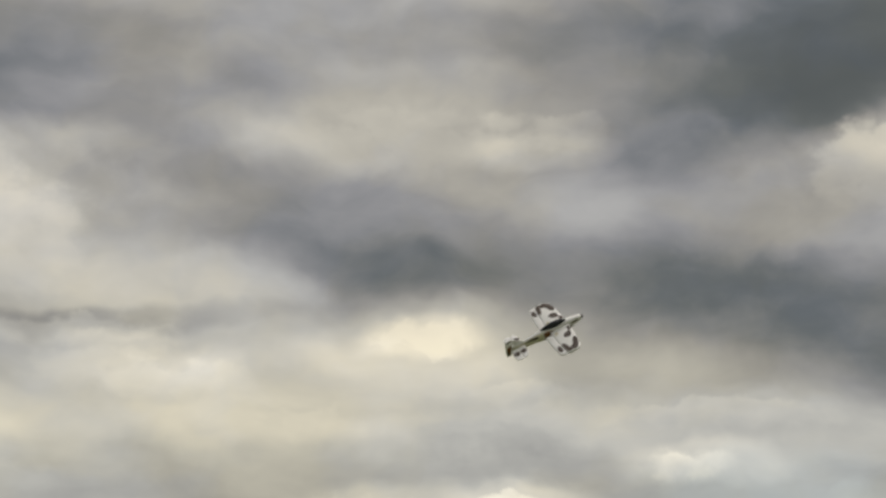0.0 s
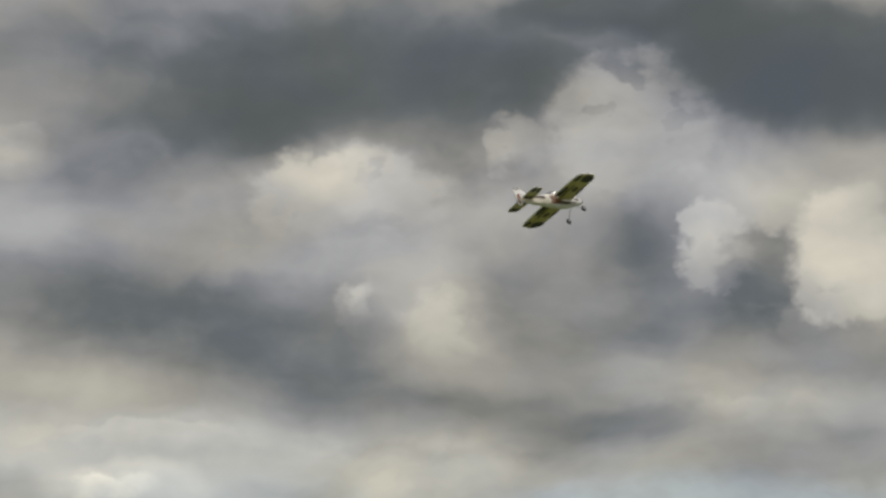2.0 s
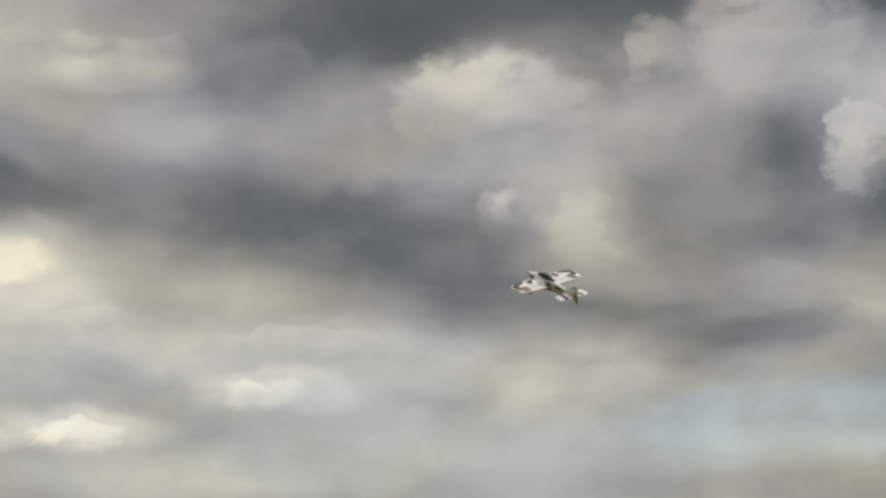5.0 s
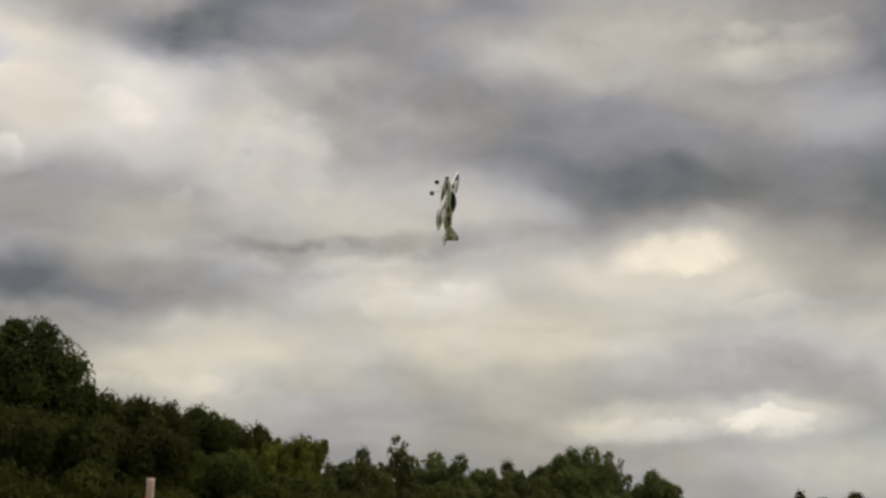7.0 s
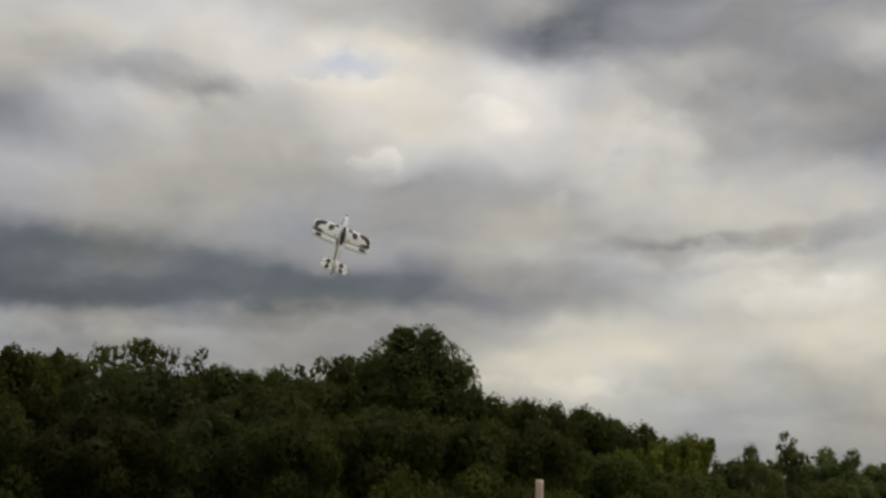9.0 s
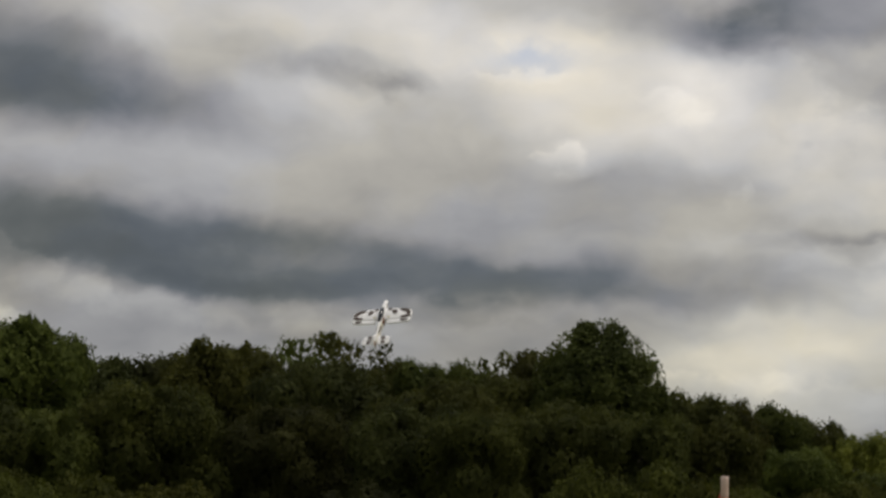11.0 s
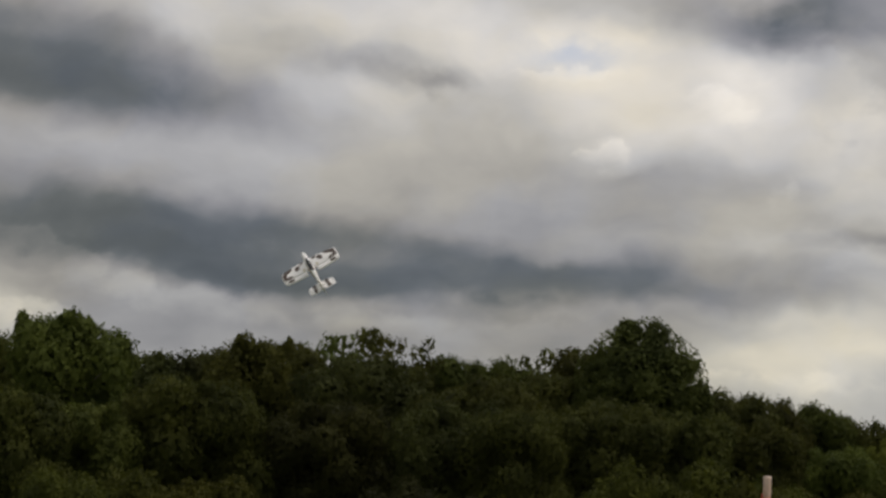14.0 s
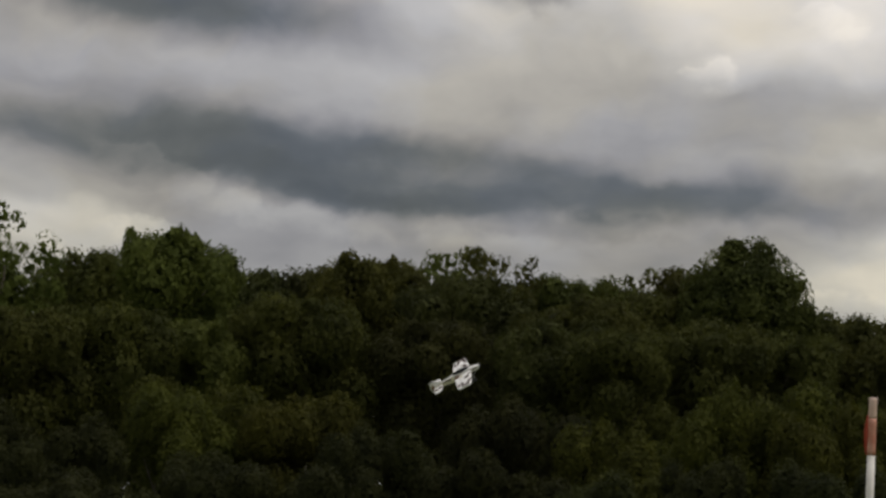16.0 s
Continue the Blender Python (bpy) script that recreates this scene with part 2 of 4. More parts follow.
# broad light and dark of the cover
cloud(-33.0, 9.0, 7.5, 5.5, 0, -0.010)
cloud(0.0, 9.0, 7.5, 5.5, 0, -0.019)
cloud(16.5, 9.0, 7.5, 5.5, 0, 0.008)
cloud(-44.0, 13.0, 7.5, 5.5, 0, -0.012)
cloud(-33.0, 13.0, 7.5, 5.5, 0, 0.009)
cloud(-27.5, 13.0, 7.5, 5.5, 0, 0.008)
cloud(11.0, 13.0, 7.5, 5.5, 0, -0.010)
cloud(27.5, 13.0, 7.5, 5.5, 0, 0.020)
cloud(-38.5, 17.0, 7.5, 5.5, 0, 0.016)
cloud(-33.0, 17.0, 7.5, 5.5, 0, 0.028)
cloud(-27.5, 17.0, 7.5, 5.5, 0, 0.025)
cloud(-16.5, 17.0, 7.5, 5.5, 0, 0.009)
cloud(0.0, 17.0, 7.5, 5.5, 0, 0.019)
cloud(5.5, 17.0, 7.5, 5.5, 0, 0.018)
cloud(11.0, 17.0, 7.5, 5.5, 0, -0.017)
cloud(22.0, 17.0, 7.5, 5.5, 0, -0.019)
cloud(27.5, 17.0, 7.5, 5.5, 0, -0.025)
cloud(33.0, 17.0, 7.5, 5.5, 0, -0.025)
cloud(-33.0, 21.0, 7.5, 5.5, 0, 0.010)
cloud(5.5, 21.0, 7.5, 5.5, 0, 0.010)
cloud(11.0, 21.0, 7.5, 5.5, 0, -0.011)
cloud(22.0, 21.0, 7.5, 5.5, 0, -0.014)
cloud(27.5, 21.0, 7.5, 5.5, 0, -0.018)
cloud(27.5, 5.0, 7.5, 5.5, 0, -0.013)
cloud(-27.5, 17.0, 7.5, 5.5, 0, 0.018)
cloud(0.0, 17.0, 7.5, 5.5, 0, 0.013)
cloud(5.5, 17.0, 7.5, 5.5, 0, 0.010)
cloud(11.0, 17.0, 7.5, 5.5, 0, -0.010)
cloud(16.5, 17.0, 7.5, 5.5, 0, -0.011)
cloud(22.0, 17.0, 7.5, 5.5, 0, -0.012)
cloud(27.5, 17.0, 7.5, 5.5, 0, -0.020)
cloud(33.0, 17.0, 7.5, 5.5, 0, -0.010)
cloud(-27.5, 9.0, 7.5, 5.5, 0, -0.013)
cloud(0.0, 9.0, 7.5, 5.5, 0, -0.011)
cloud(16.5, 9.0, 7.5, 5.5, 0, -0.008)
cloud(22.0, 13.0, 7.5, 5.5, 0, 0.010)
cloud(-27.5, 17.0, 7.5, 5.5, 0, 0.015)
cloud(11.0, 17.0, 7.5, 5.5, 0, -0.015)
cloud(22.0, 17.0, 7.5, 5.5, 0, -0.017)
cloud(27.5, 17.0, 7.5, 5.5, 0, -0.012)
cloud(0.0, 21.0, 7.5, 5.5, 0, -0.008)
cloud(5.5, 21.0, 7.5, 5.5, 0, -0.010)
cloud(11.0, 21.0, 7.5, 5.5, 0, -0.014)
cloud(22.0, 21.0, 7.5, 5.5, 0, -0.013)
gap(-23.6, 16.9, 2.7, 0.85, 3, 0.36, 0.95)
gap(27.5, 5.0, 12.30, 1.72, 0, 0.24)
gap(10.9, 5.8, 6.39, 1.48, 0, 0.12)
gap(11.3, 3.6, 12.30, 2.70, 0, 0.12)
broad = sky_noise(warped(flat.outputs[0], 0.10, 4.0, 1.3), 0.085, 2.2, 3, 0.5, 5.2).outputs["Fac"]
fine = sky_noise(cloud_at, 0.30, 1.9, 4.5, 0.52, 2.7).outputs["Fac"]
cover = math_node(wt, "ADD", math_node(wt, "MULTIPLY", sums["cloud"], 1.2), 0.35)
cover = math_node(wt, "ADD", cover, math_node(wt, "MULTIPLY_ADD", broad, 0.16, -0.08))
cover = math_node(wt, "ADD", cover, math_node(wt, "MULTIPLY_ADD", fine, 0.15, -0.075))
low = wt.nodes.new("ShaderNodeMapRange")
low.interpolation_type = "SMOOTHSTEP"
low.inputs["From Min"].default_value, low.inputs["From Max"].default_value = 16, 5
wt.links.new(tilt_deg, low.inputs[0])
streak = sky_noise(warped(flat.outputs[0], 0.09, 1.8, 9.7), 0.12, 4.2, 3, 0.45, 7.9).outputs["Fac"]
cover = math_node(wt, "ADD", cover, math_node(wt, "MULTIPLY", math_node(wt, "MULTIPLY_ADD", streak, 0.19, -0.095), math_node(wt, "MULTIPLY_ADD", low.outputs[0], 0.7, 0.3)))
ramp = wt.nodes.new("ShaderNodeValToRGB")
ramp.color_ramp.interpolation = "LINEAR"
stops = ramp.color_ramp.elements
stops[0].position, stops[0].color = 0.0, (0.055, 0.068, 0.078, 1)
stops[1].position, stops[1].color = 1.0, (1.0, 0.95, 0.80, 1)
for place, tone in ((0.15, (0.132, 0.146, 0.155)), (0.30, (0.285, 0.283, 0.282)), (0.48, (0.49, 0.482, 0.452)), (0.75, (0.85, 0.80, 0.69))):
    e = stops.new(place)
    e.color = (*tone, 1)
wt.links.new(math_node(wt, "SMOOTH_MAX", cover, 0.07, 0.14), ramp.inputs[0])
blue = wt.nodes.new("ShaderNodeTexSky")
blue.sky_type = "NISHITA"
blue.sun_disc = False
blue.sun_elevation, blue.sun_rotation = radians(SUN_HEIGHT), radians(SUN_TURN)
blue_scaled = wt.nodes.new("ShaderNodeVectorMath")
blue_scaled.operation = "MULTIPLY"
blue_scaled.inputs[1].default_value = (0.117, 0.123, 0.131)
wt.links.new(blue.outputs[0], blue_scaled.inputs[0])
blend = wt.nodes.new("ShaderNodeMix")
blend.data_type = "RGBA"
wt.links.new(math_node(wt, "MINIMUM", math_node(wt, "MULTIPLY", sums["gap"], math_node(wt, "MULTIPLY_ADD", fine, 1.6, 0.2)), 0.8), blend.inputs[0])
warm = wt.nodes.new("ShaderNodeMix")
warm.data_type, warm.blend_type = "RGBA", "MULTIPLY"
warm.inputs[7].default_value = (1.0, 1.0, 0.93, 1)
wt.links.new(math_node(wt, "MULTIPLY", low.outputs[0], 0.8), warm.inputs[0])
wt.links.new(ramp.outputs[0], warm.inputs[6])
hue = sky_noise(cloud_at, 0.16, 1.7, 3, 0.5, 12.3).outputs["Fac"]
hue_map = wt.nodes.new("ShaderNodeMapRange")
hue_map.inputs["From Min"].default_value, hue_map.inputs["From Max"].default_value = 0.36, 0.64
wt.links.new(hue, hue_map.inputs[0])
tones = wt.nodes.new("ShaderNodeMix")
tones.data_type = "RGBA"
tones.inputs[6].default_value, tones.inputs[7].default_value = (0.965, 0.985, 1.045, 1), (1.02, 1.0, 0.945, 1)
wt.links.new(hue_map.outputs[0], tones.inputs[0])
tinted = wt.nodes.new("ShaderNodeMix")
tinted.data_type, tinted.blend_type = "RGBA", "MULTIPLY"
tinted.inputs[0].default_value = 1.0
wt.links.new(warm.outputs[2], tinted.inputs[6])
wt.links.new(tones.outputs[2], tinted.inputs[7])
wt.links.new(tinted.outputs[2], blend.inputs[6])
wt.links.new(blue_scaled.outputs[0], blend.inputs[7])
back = wt.nodes.new("ShaderNodeBackground")
# an overcast sky brightens towards the zenith
rise = wt.nodes.new("ShaderNodeMapRange")
rise.interpolation_type = "SMOOTHSTEP"
rise.inputs["From Min"].default_value, rise.inputs["From Max"].default_value = 22, 75
rise.inputs["To Min"].default_value, rise.inputs["To Max"].default_value = 1.0, 2.7
wt.links.new(tilt_deg, rise.inputs[0])
wt.links.new(rise.outputs[0], back.inputs[1])
wt.links.new(blend.outputs[2], back.inputs[0])
wt.links.new(back.outputs[0], wt.nodes.new("ShaderNodeOutputWorld").inputs[0])

sun = new("sun", bpy.data.lights.new("sun", "SUN"))
sun.data.energy, sun.data.angle, sun.data.color = 1.5, radians(14), (1.0, 0.93, 0.82)
sun.matrix_basis = look((0, 0, 0), -Vector((math.sin(radians(SUN_TURN)) * math.cos(radians(SUN_HEIGHT)), math.cos(radians(SUN_TURN)) * math.cos(radians(SUN_HEIGHT)), math.sin(radians(SUN_HEIGHT)))))


# ---- materials ----
def material(name, colour, rough=0.7, spread=0.15, grain=12.0, bump=0.2, metal=0.0, stain=None, coarse=1.5, random_hue=0.0):
    """A surface with fine grain, coarse stains and relief."""
    mat = bpy.data.materials.new(name)
    mat.use_nodes = True
    nt = mat.node_tree
    bsdf = nt.nodes["Principled BSDF"]
    at = nt.nodes.new("ShaderNodeTexCoord").outputs["Object"]
    small = nt.nodes.new("ShaderNodeTexNoise")
    small.inputs["Scale"].default_value, small.inputs["Detail"].default_value = grain, 5
    big = nt.nodes.new("ShaderNodeTexNoise")
    big.inputs["Scale"].default_value, big.inputs["Detail"].default_value = coarse, 4
    nt.links.new(at, small.inputs["Vector"])
    nt.links.new(at, big.inputs["Vector"])
    mix = nt.nodes.new("ShaderNodeMix")
    mix.data_type = "RGBA"
    mix.inputs[6].default_value = (*colour, 1)
    mix.inputs[7].default_value = (*(stain or tuple(c * 0.6 for c in colour)), 1)
    r = nt.nodes.new("ShaderNodeMapRange")
    r.inputs["From Min"].default_value, r.inputs["From Max"].default_value = 0.42, 0.72
    r.inputs["To Max"].default_value = min(1.0, spread * 3)
    nt.links.new(big.outputs["Fac"], r.inputs[0])
    nt.links.new(r.outputs[0], mix.inputs[0])
    hsv = nt.nodes.new("ShaderNodeHueSaturation")
    nt.links.new(mix.outputs[2], hsv.inputs["Color"])
    nt.links.new(math_node(nt, "MULTIPLY_ADD", small.outputs["Fac"], spread * 2, 1 - spread), hsv.inputs["Value"])
    nt.links.new(hsv.outputs[0], bsdf.inputs["Base Color"])
    bsdf.inputs["Roughness"].default_value, bsdf.inputs["Metallic"].default_value = rough, metal
    b = nt.nodes.new("ShaderNodeBump")
    b.inputs["Strength"].default_value, b.inputs["Distance"].default_value = bump, 0.02
    nt.links.new(small.outputs["Fac"], b.inputs["Height"])
    nt.links.new(b.outputs[0], bsdf.inputs["Normal"])
    return mat


def leaf_material(name, colour, tip, hue=0.02):
    mat = bpy.data.materials.new(name)
    mat.use_nodes = True
    nt = mat.node_tree
    bsdf = nt.nodes["Principled BSDF"]
    geo = nt.nodes.new("ShaderNodeNewGeometry")
    info = nt.nodes.new("ShaderNodeObjectInfo")
    at = nt.nodes.new("ShaderNodeTexCoord").outputs["Object"]
    big = nt.nodes.new("ShaderNodeTexNoise")
    big.inputs["Scale"].default_value, big.inputs["Detail"].default_value = 0.55, 3
    nt.links.new(at, big.inputs["Vector"])
    mix = nt.nodes.new("ShaderNodeMix")
    mix.data_type = "RGBA"
    mix.inputs[6].default_value, mix.inputs[7].default_value = (*colour, 1), (*tip, 1)
    r = nt.nodes.new("ShaderNodeMapRange")
    r.inputs["From Min"].default_value, r.inputs["From Max"].default_value = 0.35, 0.7
    nt.links.new(big.outputs["Fac"], r.inputs[0])
    nt.links.new(r.outputs[0], mix.inputs[0])
    hsv = nt.nodes.new("ShaderNodeHueSaturation")
    nt.links.new(mix.outputs[2], hsv.inputs["Color"])
    nt.links.new(math_node(nt, "MULTIPLY_ADD", info.outputs["Random"], hue * 2, 0.5 - hue), hsv.inputs["Hue"])
    value = math_node(nt, "MULTIPLY", math_node(nt, "MULTIPLY_ADD", geo.outputs["Random Per Island"], 0.3, 0.85), math_node(nt, "MULTIPLY_ADD", info.outputs["Random"], 0.5, 0.75))
    nt.links.new(value, hsv.inputs["Value"])
    nt.links.new(hsv.outputs[0], bsdf.inputs["Base Color"])
    bsdf.inputs["Roughness"].default_value = 0.8
    bsdf.inputs["Specular IOR Level"].default_value = 0.12
    glow = nt.nodes.new("ShaderNodeBsdfTranslucent")
    nt.links.new(hsv.outputs[0], glow.inputs[0])
    both = nt.nodes.new("ShaderNodeMixShader")
    both.inputs[0].default_value = 0.38
    nt.links.new(bsdf.outputs[0], both.inputs[1])
    nt.links.new(glow.outputs[0], both.inputs[2])
    nt.links.new(both.outputs[0], nt.nodes["Material Output"].inputs[0])
    return mat


LEAF = {
    "dark": leaf_material("dark_leaf", (0.033, 0.039, 0.009), (0.074, 0.081, 0.016)),
    "light": leaf_material("light_leaf", (0.047, 0.056, 0.012), (0.096, 0.107, 0.021)),
    # green darkened further: shadow low before the wood, put into the leaf colour
    "deep": leaf_material("shrub_shade_leaf", (0.020, 0.024, 0.008), (0.042, 0.047, 0.013)),
    # a dimmer copy of the dark leaf, holding the wood's inner shade
    "dim": leaf_material("shaded_tree_leaf", (0.029, 0.034, 0.010), (0.062, 0.069, 0.017)),
    "olive": leaf_material("olive_leaf", (0.036, 0.041, 0.007), (0.078, 0.084, 0.013)),
    "bright": leaf_material("bright_leaf", (0.090, 0.108, 0.018), (0.180, 0.200, 0.032)),
    "fresh": leaf_material("fresh_leaf", (0.068, 0.082, 0.027), (0.142, 0.158, 0.046)),
    "yellow": leaf_material("yellow_green_leaf", (0.19, 0.22, 0.025), (0.31, 0.33, 0.045)),
}
BARK = material("bark", (0.10, 0.085, 0.065), 0.9, 0.3, 8, 0.8)
GRASS = material("mown_grass", (0.075, 0.105, 0.035), 0.9, 0.3, 3.0, 0.6, stain=(0.12, 0.11, 0.05), coarse=0.05)
WHITE_FOAM = material("white_foam", (0.86, 0.85, 0.84), 0.5, 0.05, 30, 0.05, stain=(0.76, 0.75, 0.73), coarse=4)
PALE_FOAM = material("pale_cream_foam", (0.78, 0.73, 0.62), 0.55, 0.08, 30, 0.05, stain=(0.62, 0.55, 0.40), coarse=5)
CREAM_FOAM = material("cream_foam", (0.60, 0.55, 0.40), 0.6, 0.10, 30, 0.05, stain=(0.36, 0.33, 0.17), coarse=5)
YELLOW_FOAM = material("straw_yellow_foam", (0.60, 0.54, 0.26), 0.6, 0.12, 30, 0.05, stain=(0.42, 0.38, 0.15), coarse=5)
OLIVE_FOAM = material("olive_foam", (0.34, 0.32, 0.12), 0.6, 0.15, 30, 0.05, coarse=5)
BROWN_PAINT = material("brown_camouflage", (0.085, 0.060, 0.048), 0.6, 0.2, 40, 0.05)
RUST_PAINT = material("rust_camouflage", (0.24, 0.11, 0.05), 0.6, 0.2, 40, 0.05)
BLACK_PAINT = material("black_paint", (0.022, 0.023, 0.026), 0.45, 0.2, 40, 0.03)
CANOPY_TINT = material("tinted_canopy", (0.012, 0.013, 0.018), 0.12, 0.1, 20, 0.0)
RUBBER = material("black_rubber", (0.02, 0.02, 0.02), 0.85, 0.2, 40, 0.1)
STEEL = material("steel_wire", (0.45, 0.45, 0.46), 0.35, 0.1, 60, 0.05, metal=1.0)
POLE_WHITE = material("weathered_white_plastic", (0.66, 0.64, 0.60), 0.6, 0.2, 25, 0.1, stain=(0.40, 0.37, 0.31), coarse=6)
POLE_RED = material("faded_red_tape", (0.42, 0.13, 0.075), 0.6, 0.3, 25, 0.15, stain=(0.50, 0.32, 0.24), coarse=9)
POLE_PINK = material("pink_stained_plastic", (0.58, 0.44, 0.37), 0.6, 0.2, 25, 0.1, stain=(0.48, 0.30, 0.22), coarse=12)
FLAG_RED = material("red_ribbon", (0.36, 0.05, 0.02), 0.8, 0.2, 25, 0.1)
BRICK_WALL = material("brick_wall", (0.30, 0.19, 0.14), 0.85, 0.2, 9, 0.3)
BROWN_ROOF = material("brown_shingles", (0.062, 0.041, 0.028), 0.9, 0.3, 5, 0.4, coarse=0.8)
GREY_ROOF = material("grey_shingles", (0.025, 0.026, 0.030), 0.9, 0.3, 5, 0.4, coarse=0.8)


# ---- building helpers ----
def mesh_of(name, bm, mats, smooth=False):
    me = bpy.data.meshes.new(name)
    bmesh.ops.recalc_face_normals(bm, faces=bm.faces)
    bm.to_mesh(me)
    bm.free()
    for m in mats if isinstance(mats, (list, tuple)) else [mats]:
        me.materials.append(m)
    if smooth:
        me.polygons.foreach_set("use_smooth", [True] * len(me.polygons))
    return me


def part(name, bm, mats, parent, label="", smooth=False):
    ob = new(name, mesh_of(name, bm, mats, smooth))
    ob.parent = parent
    return tagged(ob, label)


def tube(bm, points, radii, sides=8, cap=True):
    """A tapered tube along points."""
    rings = []
    for i, (p, r) in enumerate(zip(points, radii)):
        p = Vector(p)
        ahead = Vector(points[min(i + 1, len(points) - 1)]) - Vector(points[max(i - 1, 0)])
        q = ahead.to_track_quat("Z", "Y")
        rings.append([bm.verts.new(p + q @ Vector((r * math.cos(2 * math.pi * k / sides), r * math.sin(2 * math.pi * k / sides), 0))) for k in range(sides)])
    for a, b in zip(rings, rings[1:]):
        for k in range(sides):
            bm.faces.new((a[k], a[(k + 1) % sides], b[(k + 1) % sides], b[k]))
    if cap:
        bm.faces.new(rings[0][::-1])
        bm.faces.new(rings[-1])


def loft(bm, sections):
    """Skins closed rings of equal length, and caps both ends."""
    rings = [[bm.verts.new(p) for p in s] for s in sections]
    n = len(rings[0])
    for a, b in zip(rings, rings[1:]):
        for k in range(n):
            bm.faces.new((a[k], a[(k + 1) % n], b[(k + 1) % n], b[k]))
    bm.faces.new(rings[0][::-1])
    bm.faces.new(rings[-1])


# ---- ground ----
bm = bmesh.new()
rings = [0, 6, 15, 30, 45, 60, 80, 105, 140, 250, 600, 1500, 4000]
layers = []
for r in rings:
    if r == 0:
        layers.append([bm.verts.new((0, 0, 0))])
        continue
    layers.append([bm.verts.new((r * math.cos(a), r * math.sin(a), 0.12 * noise.noise((r * math.cos(a) * 0.05, r * math.sin(a) * 0.05, 0)) * min(1, r / 30))) for a in (2 * math.pi * k / 72 for k in range(72))])
for a, b in zip(layers, layers[1:]):
    for k in range(72):
        if len(a) == 1:
            bm.faces.new((a[0], b[k], b[(k + 1) % 72]))
        else:
            bm.faces.new((a[k], b[k], b[(k + 1) % 72], a[(k + 1) % 72]))
tagged(new("ground", mesh_of("ground", bm, GRASS, True)), "level mown grass field under an overcast sky", "ground", kind="structure")


# ---- trees ----
def crown_heads(rng, kind, wide):
    """The lobes (x, y, z, half width, half height) of a crown for a tree 10 m high and 'wide' metres across."""
    r = wide / 2
    if kind == "dome":
        heads = [(0, 0, 7.0, r * 0.97, 2.6), (0, 0, 4.0, r * 0.9, 3.0)]
        for z, ring, many in ((3.0, 0.80, 7), (5.0, 0.84, 8), (7.0, 0.82, 10), (8.2, 0.60, 8), (9.0, 0.28, 4)):
            heads += [(r * ring * math.cos(a), r * ring * math.sin(a), z + rng.uniform(-0.2, 0.2), r * rng.uniform(0.16, 0.25), rng.uniform(0.4, 0.62)) for a in np.arange(many) * 6.283 / many + rng.uniform(0, 2)]
    elif kind == "clumpy":
        heads = [(0, 0, 5.0, r * 0.84, 3.7)]
        for z, ring, many in ((3.0, 0.70, 7), (5.0, 0.80, 8), (6.8, 0.80, 9), (8.0, 0.66, 9), (8.8, 0.34, 5)):
            heads += [(r * ring * rng.uniform(0.75, 1.2) * math.cos(a), r * ring * rng.uniform(0.75, 1.2) * math.sin(a), z + rng.uniform(-0.6, 0.6), r * rng.uniform(0.16, 0.27), rng.uniform(0.5, 0.95)) for a in np.arange(many) * 6.283 / many + rng.uniform(0, 2)]
        heads += [(r * rng.uniform(0.2, 0.95) * math.cos(a), r * rng.uniform(0.2, 0.95) * math.sin(a), rng.uniform(6.8, 8.9), r * rng.uniform(0.07, 0.14), rng.uniform(0.3, 0.6)) for a in np.arange(22) * 2.3]
    elif kind == "sparse":
        heads = []
        for k in range(30):
            a, lean, tall = rng.uniform(0, 6.28), rng.uniform(0.1, 0.85), rng.uniform(7.0, 9.6)
            for u in np.linspace(0.35, 1.0, 9):
                if u > 0.8 and rng.random() < 0.15:
                    continue
                out = r * lean * u ** 1.6
                tuft = rng.uniform(0.7, 1.5)
                heads.append((out * math.cos(a) + rng.normal() * 0.24, out * math.sin(a) + rng.normal() * 0.24, tall * u + rng.normal() * 0.12, (0.48 * (1.3 - u) + 0.17) * tuft, (0.42 * (1.3 - u) + 0.16) * tuft))
        heads += [(rng.normal() * r * 0.45, rng.normal() * r * 0.45, rng.uniform(1.5, 5.5), r * 0.5, 1.3) for _ in range(8)]
    elif kind == "shrub":
        heads = [(rng.uniform(-0.8, 0.8) * r, rng.uniform(-0.7, 0.7) * r, rng.uniform(1.2, 7.6), r * rng.uniform(0.24, 0.38), rng.uniform(1.5, 2.3)) for _ in range(22)]
    else:
        heads = [(0, 0, 5.2, r * 0.66, 3.3)]
        heads += [(r * rng.uniform(0.45, 0.7) * math.cos(a), r * rng.uniform(0.45, 0.7) * math.sin(a), z, r * rng.uniform(0.28, 0.42), rng.uniform(0.9, 1.6)) for a, z in zip(np.arange(15) * 2.4 + rng.uniform(0, 6), np.linspace(1.6, 7.7, 15))]
        heads += [(r * 0.62 * math.cos(a), r * 0.62 * math.sin(a), rng.uniform(7.3, 8.3), r * rng.uniform(0.26, 0.36), rng.uniform(0.8, 1.2)) for a in np.arange(7) * 0.9]
        heads += [(r * rng.uniform(-0.3, 0.3), r * rng.uniform(-0.3, 0.3), rng.uniform(8.2, 8.8), r * rng.uniform(0.2, 0.3), rng.uniform(0.6, 0.9)) for _ in range(4)]
        heads += [(r * rng.uniform(0.1, 0.75) * math.cos(a), r * rng.uniform(0.1, 0.75) * math.sin(a), rng.uniform(8.0, 8.85), r * rng.uniform(0.09, 0.16), rng.uniform(0.35, 0.55)) for a in np.arange(14) * 2.1]
    heads = np.array(heads)
    low = heads[:, 2] - heads[:, 4]
    heads[:, 2] += np.maximum(0.25 - low, 0)
